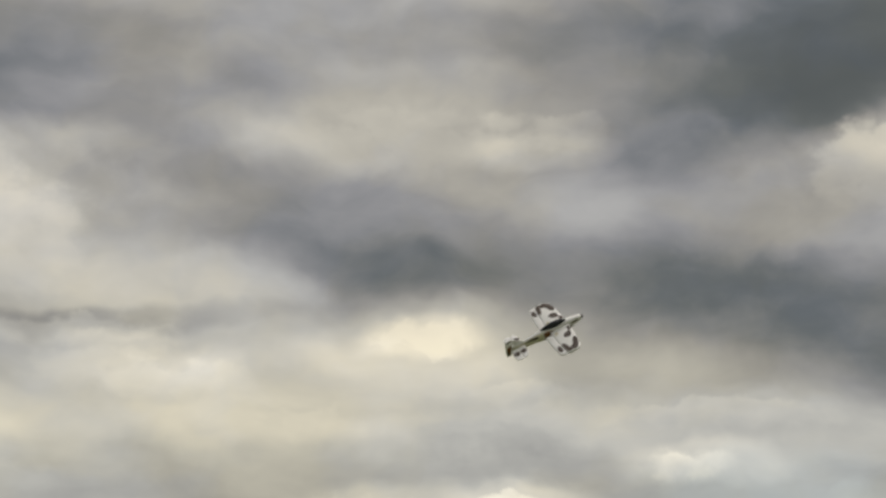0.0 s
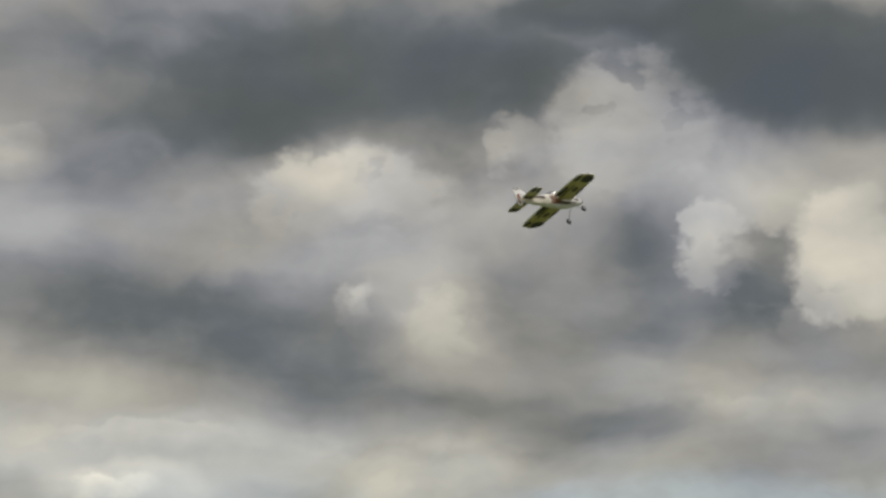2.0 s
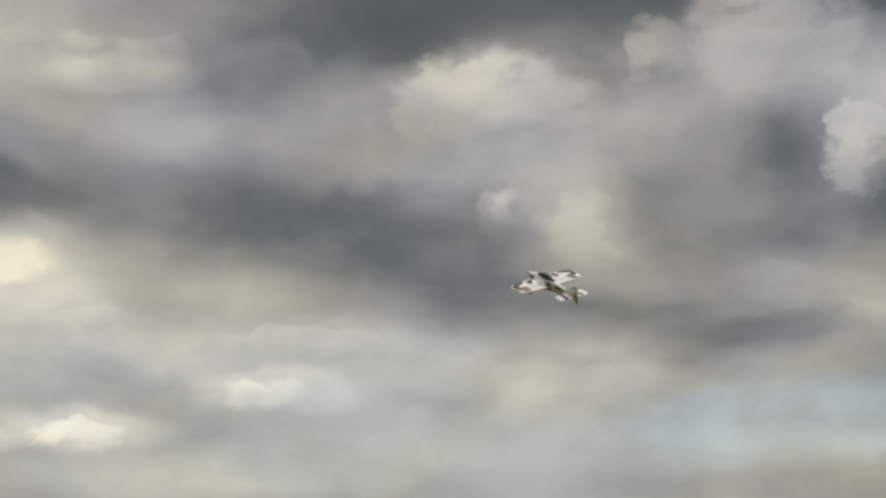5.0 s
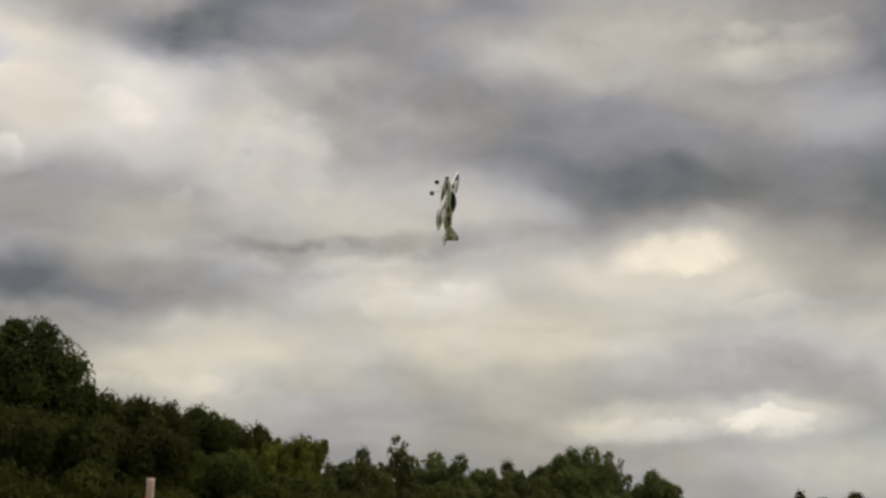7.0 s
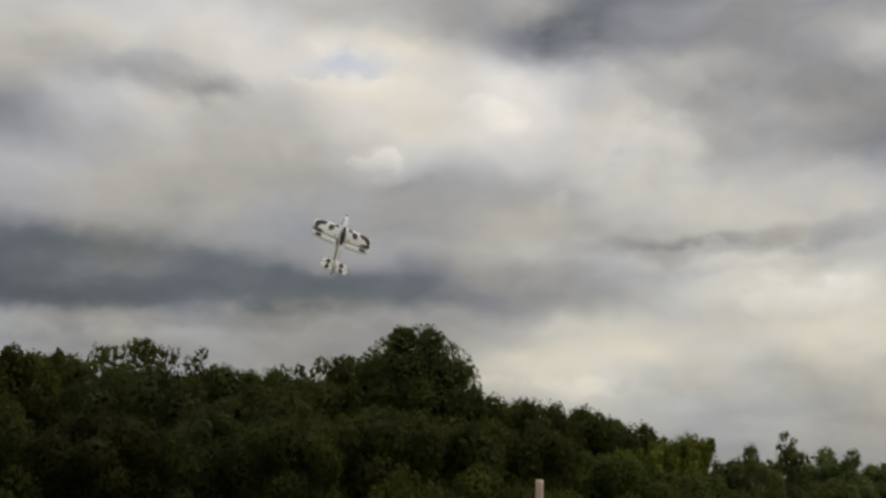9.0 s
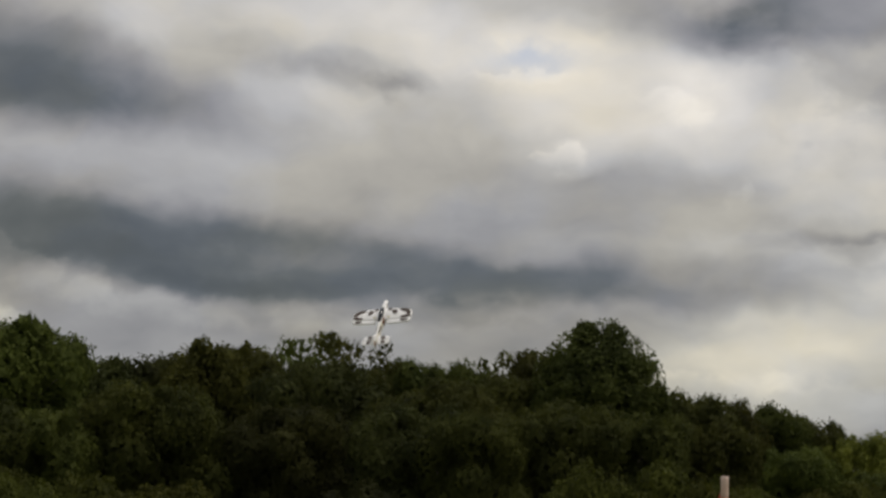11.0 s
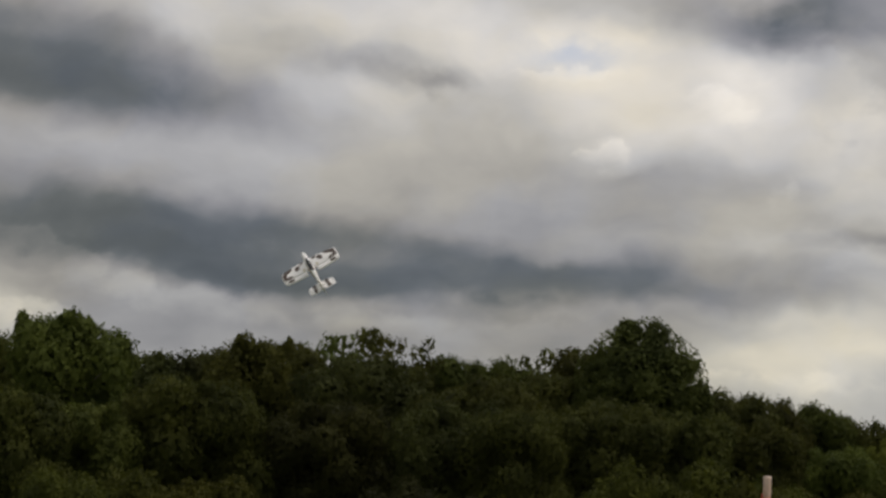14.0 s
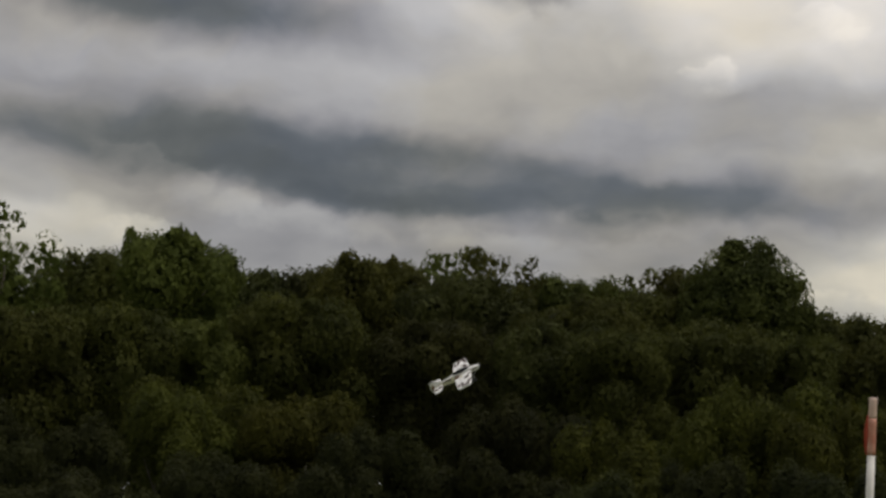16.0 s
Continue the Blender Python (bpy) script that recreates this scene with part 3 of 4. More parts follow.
    k = 9.75 / (heads[:, 2] + heads[:, 4]).max()
    heads[:, 2] *= k
    heads[:, 4] *= k
    return heads


def leaf_cloud(rng, heads, leaves, size):
    """Leaves that clothe the lobes, facing outwards, with larger ones deep inside; returns verts and faces."""
    area = heads[:, 3] * (heads[:, 3] + heads[:, 4])
    c = heads[rng.choice(len(heads), leaves, p=area / area.sum())]
    d = rng.normal(size=(leaves, 3))
    d /= np.linalg.norm(d, axis=1)[:, None]
    rough = np.minimum(1.0, 0.9 / np.maximum(c[:, 3], c[:, 4]))
    bump = 1 + rough * (0.13 * np.sin(d[:, 0] * 7 + c[:, 0] * 5) * np.sin(d[:, 1] * 7 + c[:, 1] * 3) + 0.10 * np.sin(d[:, 2] * 9 + c[:, 2] * 4 + d[:, 0] * 6))
    deep = rng.random(leaves) < 0.16
    k = np.where(deep, rng.uniform(0.6, 0.82, leaves), bump * (1 - 0.22 * rng.random(leaves) ** 2) + rng.exponential(0.02, leaves) * rough)
    centre = c[:, :3] + d * c[:, 3:4][:, [0, 0, 0]] * np.array([1, 1, 0]) * k[:, None] + d * c[:, 4:5] * np.array([0, 0, 1]) * k[:, None]
    centre[:, 2] = np.maximum(centre[:, 2], 0.05)
    n = d + rng.normal(size=(leaves, 3)) * 0.42
    n /= np.linalg.norm(n, axis=1)[:, None]
    a = np.cross(n, rng.normal(size=(leaves, 3)))
    a /= np.linalg.norm(a, axis=1)[:, None]
    b = np.cross(n, a)
    s = (size * rng.uniform(0.7, 1.3, leaves) * np.where(deep, 3.0, 1.0))[:, None]
    v = np.stack([centre - a * s, centre + a * s * 0.7 + b * s * 0.75, centre + a * s * 0.45 - b * s * 0.75 + n * s * 0.3], 1).reshape(-1, 3)
    return v, np.arange(leaves * 3).reshape(-1, 3)


KINDS = {
    # crown, leaf colour, width at 10 m height, leaves, leaf size, label
    "round": ("round", "dark", 6.2, 30000, 0.066, "broadleaf tree with a rounded dark green crown in the wood's edge"),
    "dense": ("round", "dark", 8.6, 34000, 0.083, "wide dense broadleaf tree with dark green foliage"),
    # round crown whose dimmed leaves stand in for shade between the lit trees
    "shade": ("round", "dim", 7.6, 32000, 0.075, "broadleaf tree deep in the wood's edge, shade put into its leaf colour"),
    "dome": ("dome", "dark", 4.5, 32000, 0.068, "tall domed broadleaf tree standing above the tree line"),
    "fresh": ("clumpy", "fresh", 6.2, 34000, 0.066, "broadleaf tree with a mid-green rounded crown at the field's edge"),
    "freshopen": ("sparse", "fresh", 4.6, 30000, 0.061, "loose-crowned mid-green tree at the field's edge"),
    "sparse": ("sparse", "light", 4.2, 34000, 0.058, "slender tree with thin open foliage and sky gaps"),
    "bright": ("clumpy", "bright", 5.8, 32000, 0.072, "broadleaf tree with a bright yellowish-green crown"),
    "light": ("round", "light", 5.6, 28000, 0.076, "broadleaf tree with lighter green rounded crown"),
    "open": ("sparse", "light", 5.4, 34000, 0.066, "tall loose-crowned tree with gaps between its branches"),
    "yellow": ("round", "yellow", 6.0, 24000, 0.079, "yellow-green leafy tree beside the houses"),
    # these bushes carry the shadow at the wood's foot in their leaf colour
    "shrub": ("shrub", "deep", 11.0, 32000, 0.108, "low dark green shrub thicket before the wood, leaves darkened for shadow"),
    "shrublight": ("shrub", "olive", 11.0, 32000, 0.108, "low rounded bush with olive-green leaves before the wood"),
}


def build_tree(kind, seed):
    shape, colour, wide, leaves, size, label = KINDS[kind]
    rng = np.random.default_rng(seed)
    bush = shape == "shrub"
    root = new("bush" if bush else "tree")
    heads = crown_heads(rng, shape, wide)
    bm = bmesh.new()
    if bush:
        for k in range(7):
            a = rng.uniform(0, 6.28)
            tube(bm, [(0.4 * math.cos(a), 0.4 * math.sin(a), -0.3), (1.5 * math.cos(a), 1.5 * math.sin(a), 2.5), (3.2 * math.cos(a), 3.2 * math.sin(a), 5.5)], [0.16, 0.10, 0.03], 6)
    else:
        top = 8.2
        bend = [Vector((rng.normal() * 0.12 * i, rng.normal() * 0.12 * i, top * i / 5 - 0.3)) for i in range(6)]
        tube(bm, bend, [0.30, 0.24, 0.20, 0.15, 0.10, 0.04], 9)
        for k in range(16):
            c = heads[rng.integers(len(heads))]
            t = rng.uniform(0.28, 0.9)
            base = bend[0].lerp(bend[-1], t)
            end = Vector(c[:3])
            mid = base.lerp(end, 0.5) + Vector((0, 0, rng.uniform(-0.1, 0.5)))
            tube(bm, [base, mid, end], [0.10 * (1.2 - t), 0.06 * (1.2 - t), 0.015], 6)
    part("stems" if bush else "trunk", bm, BARK, root, "grey-brown bark", True)
    v, f = leaf_cloud(rng, heads, leaves, size)
    me = bpy.data.meshes.new("crown")
    me.from_pydata(v.tolist(), [], f.tolist())
    me.materials.append(LEAF[colour])
    ob = new("crown", me)
    ob.parent = root
    tagged(root, label, "bush" if bush else "tree", "bushes before the wood" if bush else "trees of the wood's edge")
    return root


stand = [
    (13.64, 5.67, 3.72, 130, "light"),
    (2.29, 5.29, 2.14, 112, "fresh"),
    (3.25, 7.43, 2.1, 110, "fresh"),
    (4.63, 7.31, 2.1, 110, "fresh"),
    (7.51, 5.48, 3.09, 108, "fresh"),
    (8.87, 5.84, 2.75, 108, "fresh"),
    (6.21, 5.86, 2.19, 106, "fresh"),
    (3.48, 6.68, 2.71, 104, "fresh"),
    (5.03, 6.57, 2.31, 104, "fresh"),
    (0.22, 5.64, 2.13, 100, "light"),
    (6.87, 4.41, 5.61, 98, "fresh"),
    (-1.53, 7.9, 3.51, 96, "fresh"),
    (3.99, 4.75, 4.27, 96, "fresh"),
    (-3.89, 9.13, 1.79, 94, "fresh"),
    (-11.06, 8.98, 2.92, 92, "fresh"),
    (-8.14, 8.76, 3.07, 92, "fresh"),
    (-6.34, 8.38, 2.34, 92, "fresh"),
    (-2.9, 8.69, 1.75, 92, "freshopen"),
]
stand += [
    (-9.68, 9.46, 3, 90, "freshopen"),
    (-4.62, 8.43, 4.29, 90, "fresh"),
    (-15.1, 10.11, 2.1, 88, "round"),
    (-16.31, 10.53, 2.19, 86, "round"),
    (-32.28, 12.76, 1.12, 84, "sparse"),
    (-24.75, 12.78, 2.67, 84, "sparse"),
    (-17.71, 10.74, 2.54, 84, "round"),
    (-30.33, 13.4, 1.36, 82, "sparse"),
    (-27.71, 12.14, 2.22, 82, "round"),
    (-26.29, 12.11, 2.35, 82, "round"),
    (-18.85, 10.75, 2.09, 82, "round"),
    (-5.53, 6.81, 3.91, 82, "fresh"),
    (-3.2, 6.51, 3.39, 82, "fresh"),
    (-31.45, 12.86, 1.53, 80, "sparse"),
    (-29.1, 12.95, 2.16, 80, "sparse"),
    (-42.56, 12.08, 3.6, 78, "round"),
    (-35.28, 11.56, 3.22, 78, "shade"),
    (-13.23, 8.45, 4.09, 78, "bright"),
]
stand += [
    (-8.21, 6.79, 3.97, 78, "fresh"),
    (-37.19, 11.28, 2.9, 76, "shade"),
    (-23.35, 11.79, 1.09, 76, "round"),
    (-10.4, 6.57, 3.14, 76, "fresh"),
    (-33.56, 11.86, 2.35, 74, "light"),
    (-24.11, 10.49, 2.59, 74, "dense"),
    (-21.53, 12.39, 5.72, 72, "dome"),
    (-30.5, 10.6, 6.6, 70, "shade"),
    (-15.26, 7.23, 3.56, 70, "light"),
    (-12.96, 6.19, 4.01, 70, "light"),
    (-39.79, 11.35, 4.11, 66, "light"),
    (-26.56, 9.38, 3.78, 66, "dense"),
    (-17.81, 7.85, 2.94, 66, "round"),
    (-20.08, 8.04, 3.26, 64, "round"),
    (-45.42, 11.26, 2.52, 62, "open"),
    (-35.88, 8.6, 4.34, 62, "dense"),
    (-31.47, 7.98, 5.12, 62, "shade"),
    (-22.93, 8.19, 3.55, 62, "dense"),
]
stand += [
    (22.32, 4.31, 3.15, 60, "yellow"),
    (-38.92, 7.48, 2.29, 60, "light"),
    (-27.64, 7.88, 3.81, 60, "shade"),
    (-41.98, 7.6, 4.43, 58, "dense"),
    (-25.54, 7.35, 3.5, 58, "round"),
    (-9.55, 4.92, 3.5, 58, "shrublight"),
    (-44.94, 7.24, 1.42, 56, "dense"),
    (-12.44, 4.89, 3.09, 54, "shrublight"),
    (-14.94, 4.65, 2.65, 52, "shrublight"),
    (-17.73, 4.73, 2.7, 50, "shrublight"),
    (-28.4, 4.48, 2.29, 48, "shrub"),
    (-21.93, 5.03, 3.2, 48, "shrublight"),
    (-45.37, 4.02, 2.19, 46, "shrub"),
    (-39.4, 4.4, 3.2, 46, "shrublight"),
    (-38.1, 4.72, 2.6, 47, "shrublight"),
    (-18.86, 4.53, 2.92, 46, "shrublight"),
    (-35.67, 4.27, 3, 45, "shrublight"),
    (-43.27, 3.57, 2.38, 44, "shrub"),
    (-25.31, 3.86, 2.94, 44, "shrublight"),
]
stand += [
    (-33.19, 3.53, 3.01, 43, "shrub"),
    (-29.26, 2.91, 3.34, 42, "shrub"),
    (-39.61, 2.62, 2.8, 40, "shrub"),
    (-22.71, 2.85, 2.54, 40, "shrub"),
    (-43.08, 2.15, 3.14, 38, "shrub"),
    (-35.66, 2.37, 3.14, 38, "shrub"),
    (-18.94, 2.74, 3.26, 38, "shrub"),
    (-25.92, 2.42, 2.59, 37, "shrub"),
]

models = {}
for i, (turn, high, wide, far, kind) in enumerate(stand):
    pick = i % (3 if kind in ("round", "dense", "shade", "sparse", "shrub", "shrublight") else 2)
    scale_z = high / 9.75
    scale_w = wide / KINDS[kind][2]
    scale_w = min(max(scale_w, 0.8 * scale_z), 1.3 * scale_z)
    a = radians(turn)
    m = pose(far * math.sin(a), far * math.cos(a), -0.05, 0, 0, (i * 67) % 360) @ Matrix.Diagonal((scale_w, scale_w, scale_z, 1))
    key = (kind, pick)
    if key not in models:
        models[key] = build_tree(kind, 11 + 17 * pick + 101 * list(KINDS).index(kind))
        models[key].matrix_basis = m
    else:
        base = models[key]
        copy_thing(base, m @ Matrix.Diagonal([1 / s for s in base.scale] + [1]))


# ---- houses ----
def build_house(name_label, turn, far, ridge, half, eave, roof_mat, long_half, face, steep=1.0):
    """A hipped house: half width, half ridge length; steep shortens the hip at one end."""
    a = radians(turn)
    root = new("house")
    root.matrix_basis = pose(far * math.sin(a), far * math.cos(a), 0, 0, 0, face)
    x0, x1, y = -half - long_half, half * steep + long_half, half
    bm = bmesh.new()
    bmesh.ops.create_cube(bm, size=1, matrix=Matrix.Translation(((x0 + x1) / 2, 0, eave / 2)) @ Matrix.Diagonal((x1 - x0 - 0.9, y * 2 - 0.9, eave, 1)))
    bmesh.ops.bevel(bm, geom=bm.edges[:], offset=0.02, segments=1, affect="EDGES")
    part("wall", bm, BRICK_WALL, root, "red-brown brick wall")
    bm = bmesh.new()
    low = [bm.verts.new(p) for p in ((x0, -y, eave), (x1, -y, eave), (x1, y, eave), (x0, y, eave))]
    edge = [bm.verts.new((p.co.x, p.co.y, eave + 0.16)) for p in low]
    e1, e2 = bm.verts.new((-long_half, 0, ridge)), bm.verts.new((long_half, 0, ridge))
    bm.faces.new(low[::-1])
    for k in range(4):
        bm.faces.new((low[k], low[(k + 1) % 4], edge[(k + 1) % 4], edge[k]))
    bm.faces.new((edge[0], edge[1], e2, e1))
    bm.faces.new((edge[1], edge[2], e2))
    bm.faces.new((edge[2], edge[3], e1, e2))
    bm.faces.new((edge[3], edge[0], e1))
    roof = part("roof", bm, roof_mat, root, "hipped shingle roof")
    bm = bmesh.new()
    tube(bm, [(-long_half - 0.1, 0, ridge), (long_half + 0.1, 0, ridge)], [0.11, 0.11], 8)
    part("ridge_cap", bm, roof_mat, roof)
    for sx, sy, e in ((-1, -1, -1), (-1, 1, -1), (1, -1, 1), (1, 1, 1)):
        bm = bmesh.new()
        tube(bm, [(x0 if sx < 0 else x1, sy * y, eave + 0.18), (e * long_half, 0, ridge)], [0.09, 0.09], 6)
        part("hip_cap", bm, roof_mat, roof)
    return tagged(root, name_label, "house", "houses beyond the field")


build_house("brick house with a brown hipped shingle roof", 11.05, 115, 6.6, 6.4, 2.9, BROWN_ROOF, 0.12, -11)
build_house("brick house with a dark grey hipped shingle roof", 17.22, 115, 6.15, 5.9, 2.9, GREY_ROOF, 0.65, -17, 0.72)
build_house("low wing house with a dark grey hipped shingle roof", 18.80, 113, 4.72, 1.6, 3.2, GREY_ROOF, 0.95, -19)

# ---- marker pole ----
a = radians(-18.03)
pole = new("marker_pole")
pole.matrix_basis = pose(10.5 * math.sin(a), 10.5 * math.cos(a), 0, 0, 2.2, 17)
for name, z0, z1, r, mat, label in (("shaft", -0.35, 1.97, 0.0228, POLE_WHITE, "white plastic pipe"), ("red_band", 1.97, 2.18, 0.0235, POLE_RED, "faded red tape band"), ("top_section", 2.18, 2.30, 0.0228, POLE_PINK, "pipe end stained pale pink")):
    bm = bmesh.new()
    n = 8
    tube(bm, [(0, 0, z0 + (z1 - z0) * k / n) for k in range(n + 1)], [r * (1 + 0.02 * math.sin(k * 2.1)) for k in range(n + 1)], 20)
    part(name, bm, mat, pole, label, True)
bm = bmesh.new()
prev = None
for k in range(7):
    z = 2.20 - 0.038 * k
    out = -0.018 - 0.014 * math.sin(k / 6 * 3.0)
    row = [bm.verts.new((-0.022, -0.004, z)), bm.verts.new((out - 0.012, 0.006 * math.sin(k * 1.7), z)), bm.verts.new((out - 0.012, 0.004 + 0.006 * math.sin(k * 1.7), z)), bm.verts.new((-0.022, 0.002, z))]
    if prev:
        for q in range(4):
            bm.faces.new((prev[q], prev[(q + 1) % 4], row[(q + 1) % 4], row[q]))
    else:
        bm.faces.new(row[::-1])
    prev = row
bm.faces.new(prev)
part("ribbon", bm, FLAG_RED, pole, "red ribbon tied to the pole", True)
tagged(pole, "white plastic marker pole with a faded red band", "marker pole")


# ---- model airplane ----
airplane = new("model_airplane")


def flat_surface(outline, thick, mats, name, parent, label="", place=None, round_edge=0.35):
    """A foam surface: an outline in x and y, thick at its middle; upper faces take the first material, lower ones the second."""
    bm = bmesh.new()
    cx = sum(p[0] for p in outline) / len(outline)
    cy = sum(p[1] for p in outline) / len(outline)
    rings = [[(cx + (x - cx) * inset, cy + (y - cy) * inset, z) for x, y in outline] for inset, z in ((1.0, thick * 0.2), (0.97, thick * round_edge), (0.80, thick * 0.5))]
    top = [[bm.verts.new(p) for p in r] for r in rings]
    bot = [[bm.verts.new((p[0], p[1], -p[2])) for p in r] for r in rings]
    n = len(outline)
    for k in range(n):
        bm.faces.new((top[0][k], top[0][(k + 1) % n], bot[0][(k + 1) % n], bot[0][k]))
    for side, idx in ((top, 0), (bot, 1)):
        for a, b in zip(side, side[1:]):
            for k in range(n):
                bm.faces.new((a[k], a[(k + 1) % n], b[(k + 1) % n], b[k])).material_index = idx
        bm.faces.new(side[-1]).material_index = idx
    if place:
        bmesh.ops.transform(bm, matrix=place, verts=bm.verts)
    return part(name, bm, mats, parent, label, True)


def blob(points, steps=4):
    """A closed outline with its corners rounded."""
    for _ in range(steps - 2):
        q = []
        for p, r in zip(points, points[1:] + points[:1]):
            q += [(p[0] * 0.75 + r[0] * 0.25, p[1] * 0.75 + r[1] * 0.25), (p[0] * 0.25 + r[0] * 0.75, p[1] * 0.25 + r[1] * 0.75)]
        points = q
    return points


def decal(name, outline, z, mat, parent, side, thick=0.002, place=None):
    bm = bmesh.new()
    outline = blob(outline)
    a = [bm.verts.new((x, y * side, z)) for x, y in outline]
    b = [bm.verts.new((x, y * side, z + thick)) for x, y in outline]
    n = len(a)
    for k in range(n):
        bm.faces.new((a[k], a[(k + 1) % n], b[(k + 1) % n], b[k]))
    bm.faces.new(a[::-1])
    bm.faces.new(b)
    if place:
        bmesh.ops.transform(bm, matrix=place, verts=bm.verts)
    return part(name, bm, mat, parent)


# fuselage: x, top, bottom, half width
shape = ((0.300, 0.020, -0.034, 0.024), (0.270, 0.030, -0.046, 0.032), (0.20, 0.042, -0.060, 0.040), (0.10, 0.055, -0.078, 0.045), (0.0, 0.066, -0.092, 0.048), (-0.12, 0.072, -0.090, 0.047),
         (-0.22, 0.068, -0.080, 0.040), (-0.34, 0.054, -0.064, 0.030), (-0.46, 0.042, -0.050, 0.021), (-0.56, 0.030, -0.038, 0.016), (-0.63, 0.022, -0.030, 0.008))
bm = bmesh.new()
sections = []
for x, t, b, w in shape:
    mid, h = (t + b) / 2, (t - b) / 2
    ring = []
    for k in range(20):
        u = 2 * math.pi * k / 20
        c, s = math.cos(u), math.sin(u)
        ring.append((x, w * math.copysign(abs(c) ** 0.6, c), mid + h * math.copysign(abs(s) ** 0.6, s)))
    sections.append(ring)
loft(bm, sections)
bm.normal_update()
for f in bm.faces:
    c = f.calc_center_median()
    f.material_index = (1 if c.y > 0 else 2) if c.x < -0.19 and abs(f.normal.z) < 0.6 else 0
fuselage = part("fuselage", bm, [WHITE_FOAM, CREAM_FOAM, PALE_FOAM], airplane, "white foam body with cream-sided tail boom", True)
for side in (1, -1):
    for name, pts, mat in (("rust_patch", [(-0.04, -0.02), (-0.12, 0.05), (-0.22, 0.04), (-0.20, -0.02), (-0.24, -0.06), (-0.10, -0.07)], RUST_PAINT),
                           ("brown_patch", [(0.02, -0.075), (0.18, -0.055), (0.17, -0.03), (0.03, -0.045), (-0.10, -0.03), (-0.16, -0.07)], BROWN_PAINT),
                           ("nose_patch", [(0.12, 0.005), (0.24, 0.015), (0.27, -0.005), (0.20, -0.02)], BROWN_PAINT),
                           ("olive_patch", [(-0.27, 0.04), (-0.43, 0.034), (-0.46, 0.008), (-0.38, 0.012), (-0.29, -0.01)], BROWN_PAINT),
                           ("olive_patch", [(-0.36, -0.035), (-0.56, -0.005), (-0.57, -0.03), (-0.38, -0.055)], OLIVE_FOAM if side > 0 else PALE_FOAM)):
        bm = bmesh.new()
        ring = blob(pts)

        def skin(x, off):
            for (x0, t0, b0, w0), (x1, t1, b1, w1) in zip(shape, shape[1:]):
                if x1 <= x <= x0:
                    u = (x0 - x) / (x0 - x1)
                    return (w0 + (w1 - w0) * u) + off
            return 0.03

        inner = [bm.verts.new((x, side * skin(x, -0.006), z)) for x, z in ring]
        outer = [bm.verts.new((x, side * skin(x, 0.0015), z)) for x, z in ring]
        n = len(ring)
        for k in range(n):
            bm.faces.new((inner[k], inner[(k + 1) % n], outer[(k + 1) % n], outer[k]))
        bm.faces.new(inner)
        bm.faces.new(outer)
        part(name, bm, mat, fuselage)

# canopy
bm = bmesh.new()
sections = []
for i in range(13):
    u = i / 12
    x = 0.105 - 0.33 * u
    bulge = math.sin(math.pi * min(1, u * 0.92 + 0.04)) ** 0.75
    sections.append([(x, 0.042 * (0.25 + 0.75 * bulge) * math.cos(math.pi * k / 10), 0.048 + (0.012 + 0.056 * bulge) * math.sin(math.pi * k / 10)) for k in range(11)] + [(x, 0.0, 0.040)])
loft(bm, sections)
part("canopy", bm, CANOPY_TINT, airplane, "glossy black canopy", True)

# nose
bm = bmesh.new()
tube(bm, [(0.298, 0, -0.008), (0.312, 0, -0.008), (0.325, 0, -0.008), (0.335, 0, -0.008)], [0.026, 0.024, 0.016, 0.004], 16)
part("spinner", bm, BLACK_PAINT, airplane, "dark nose spinner", True)

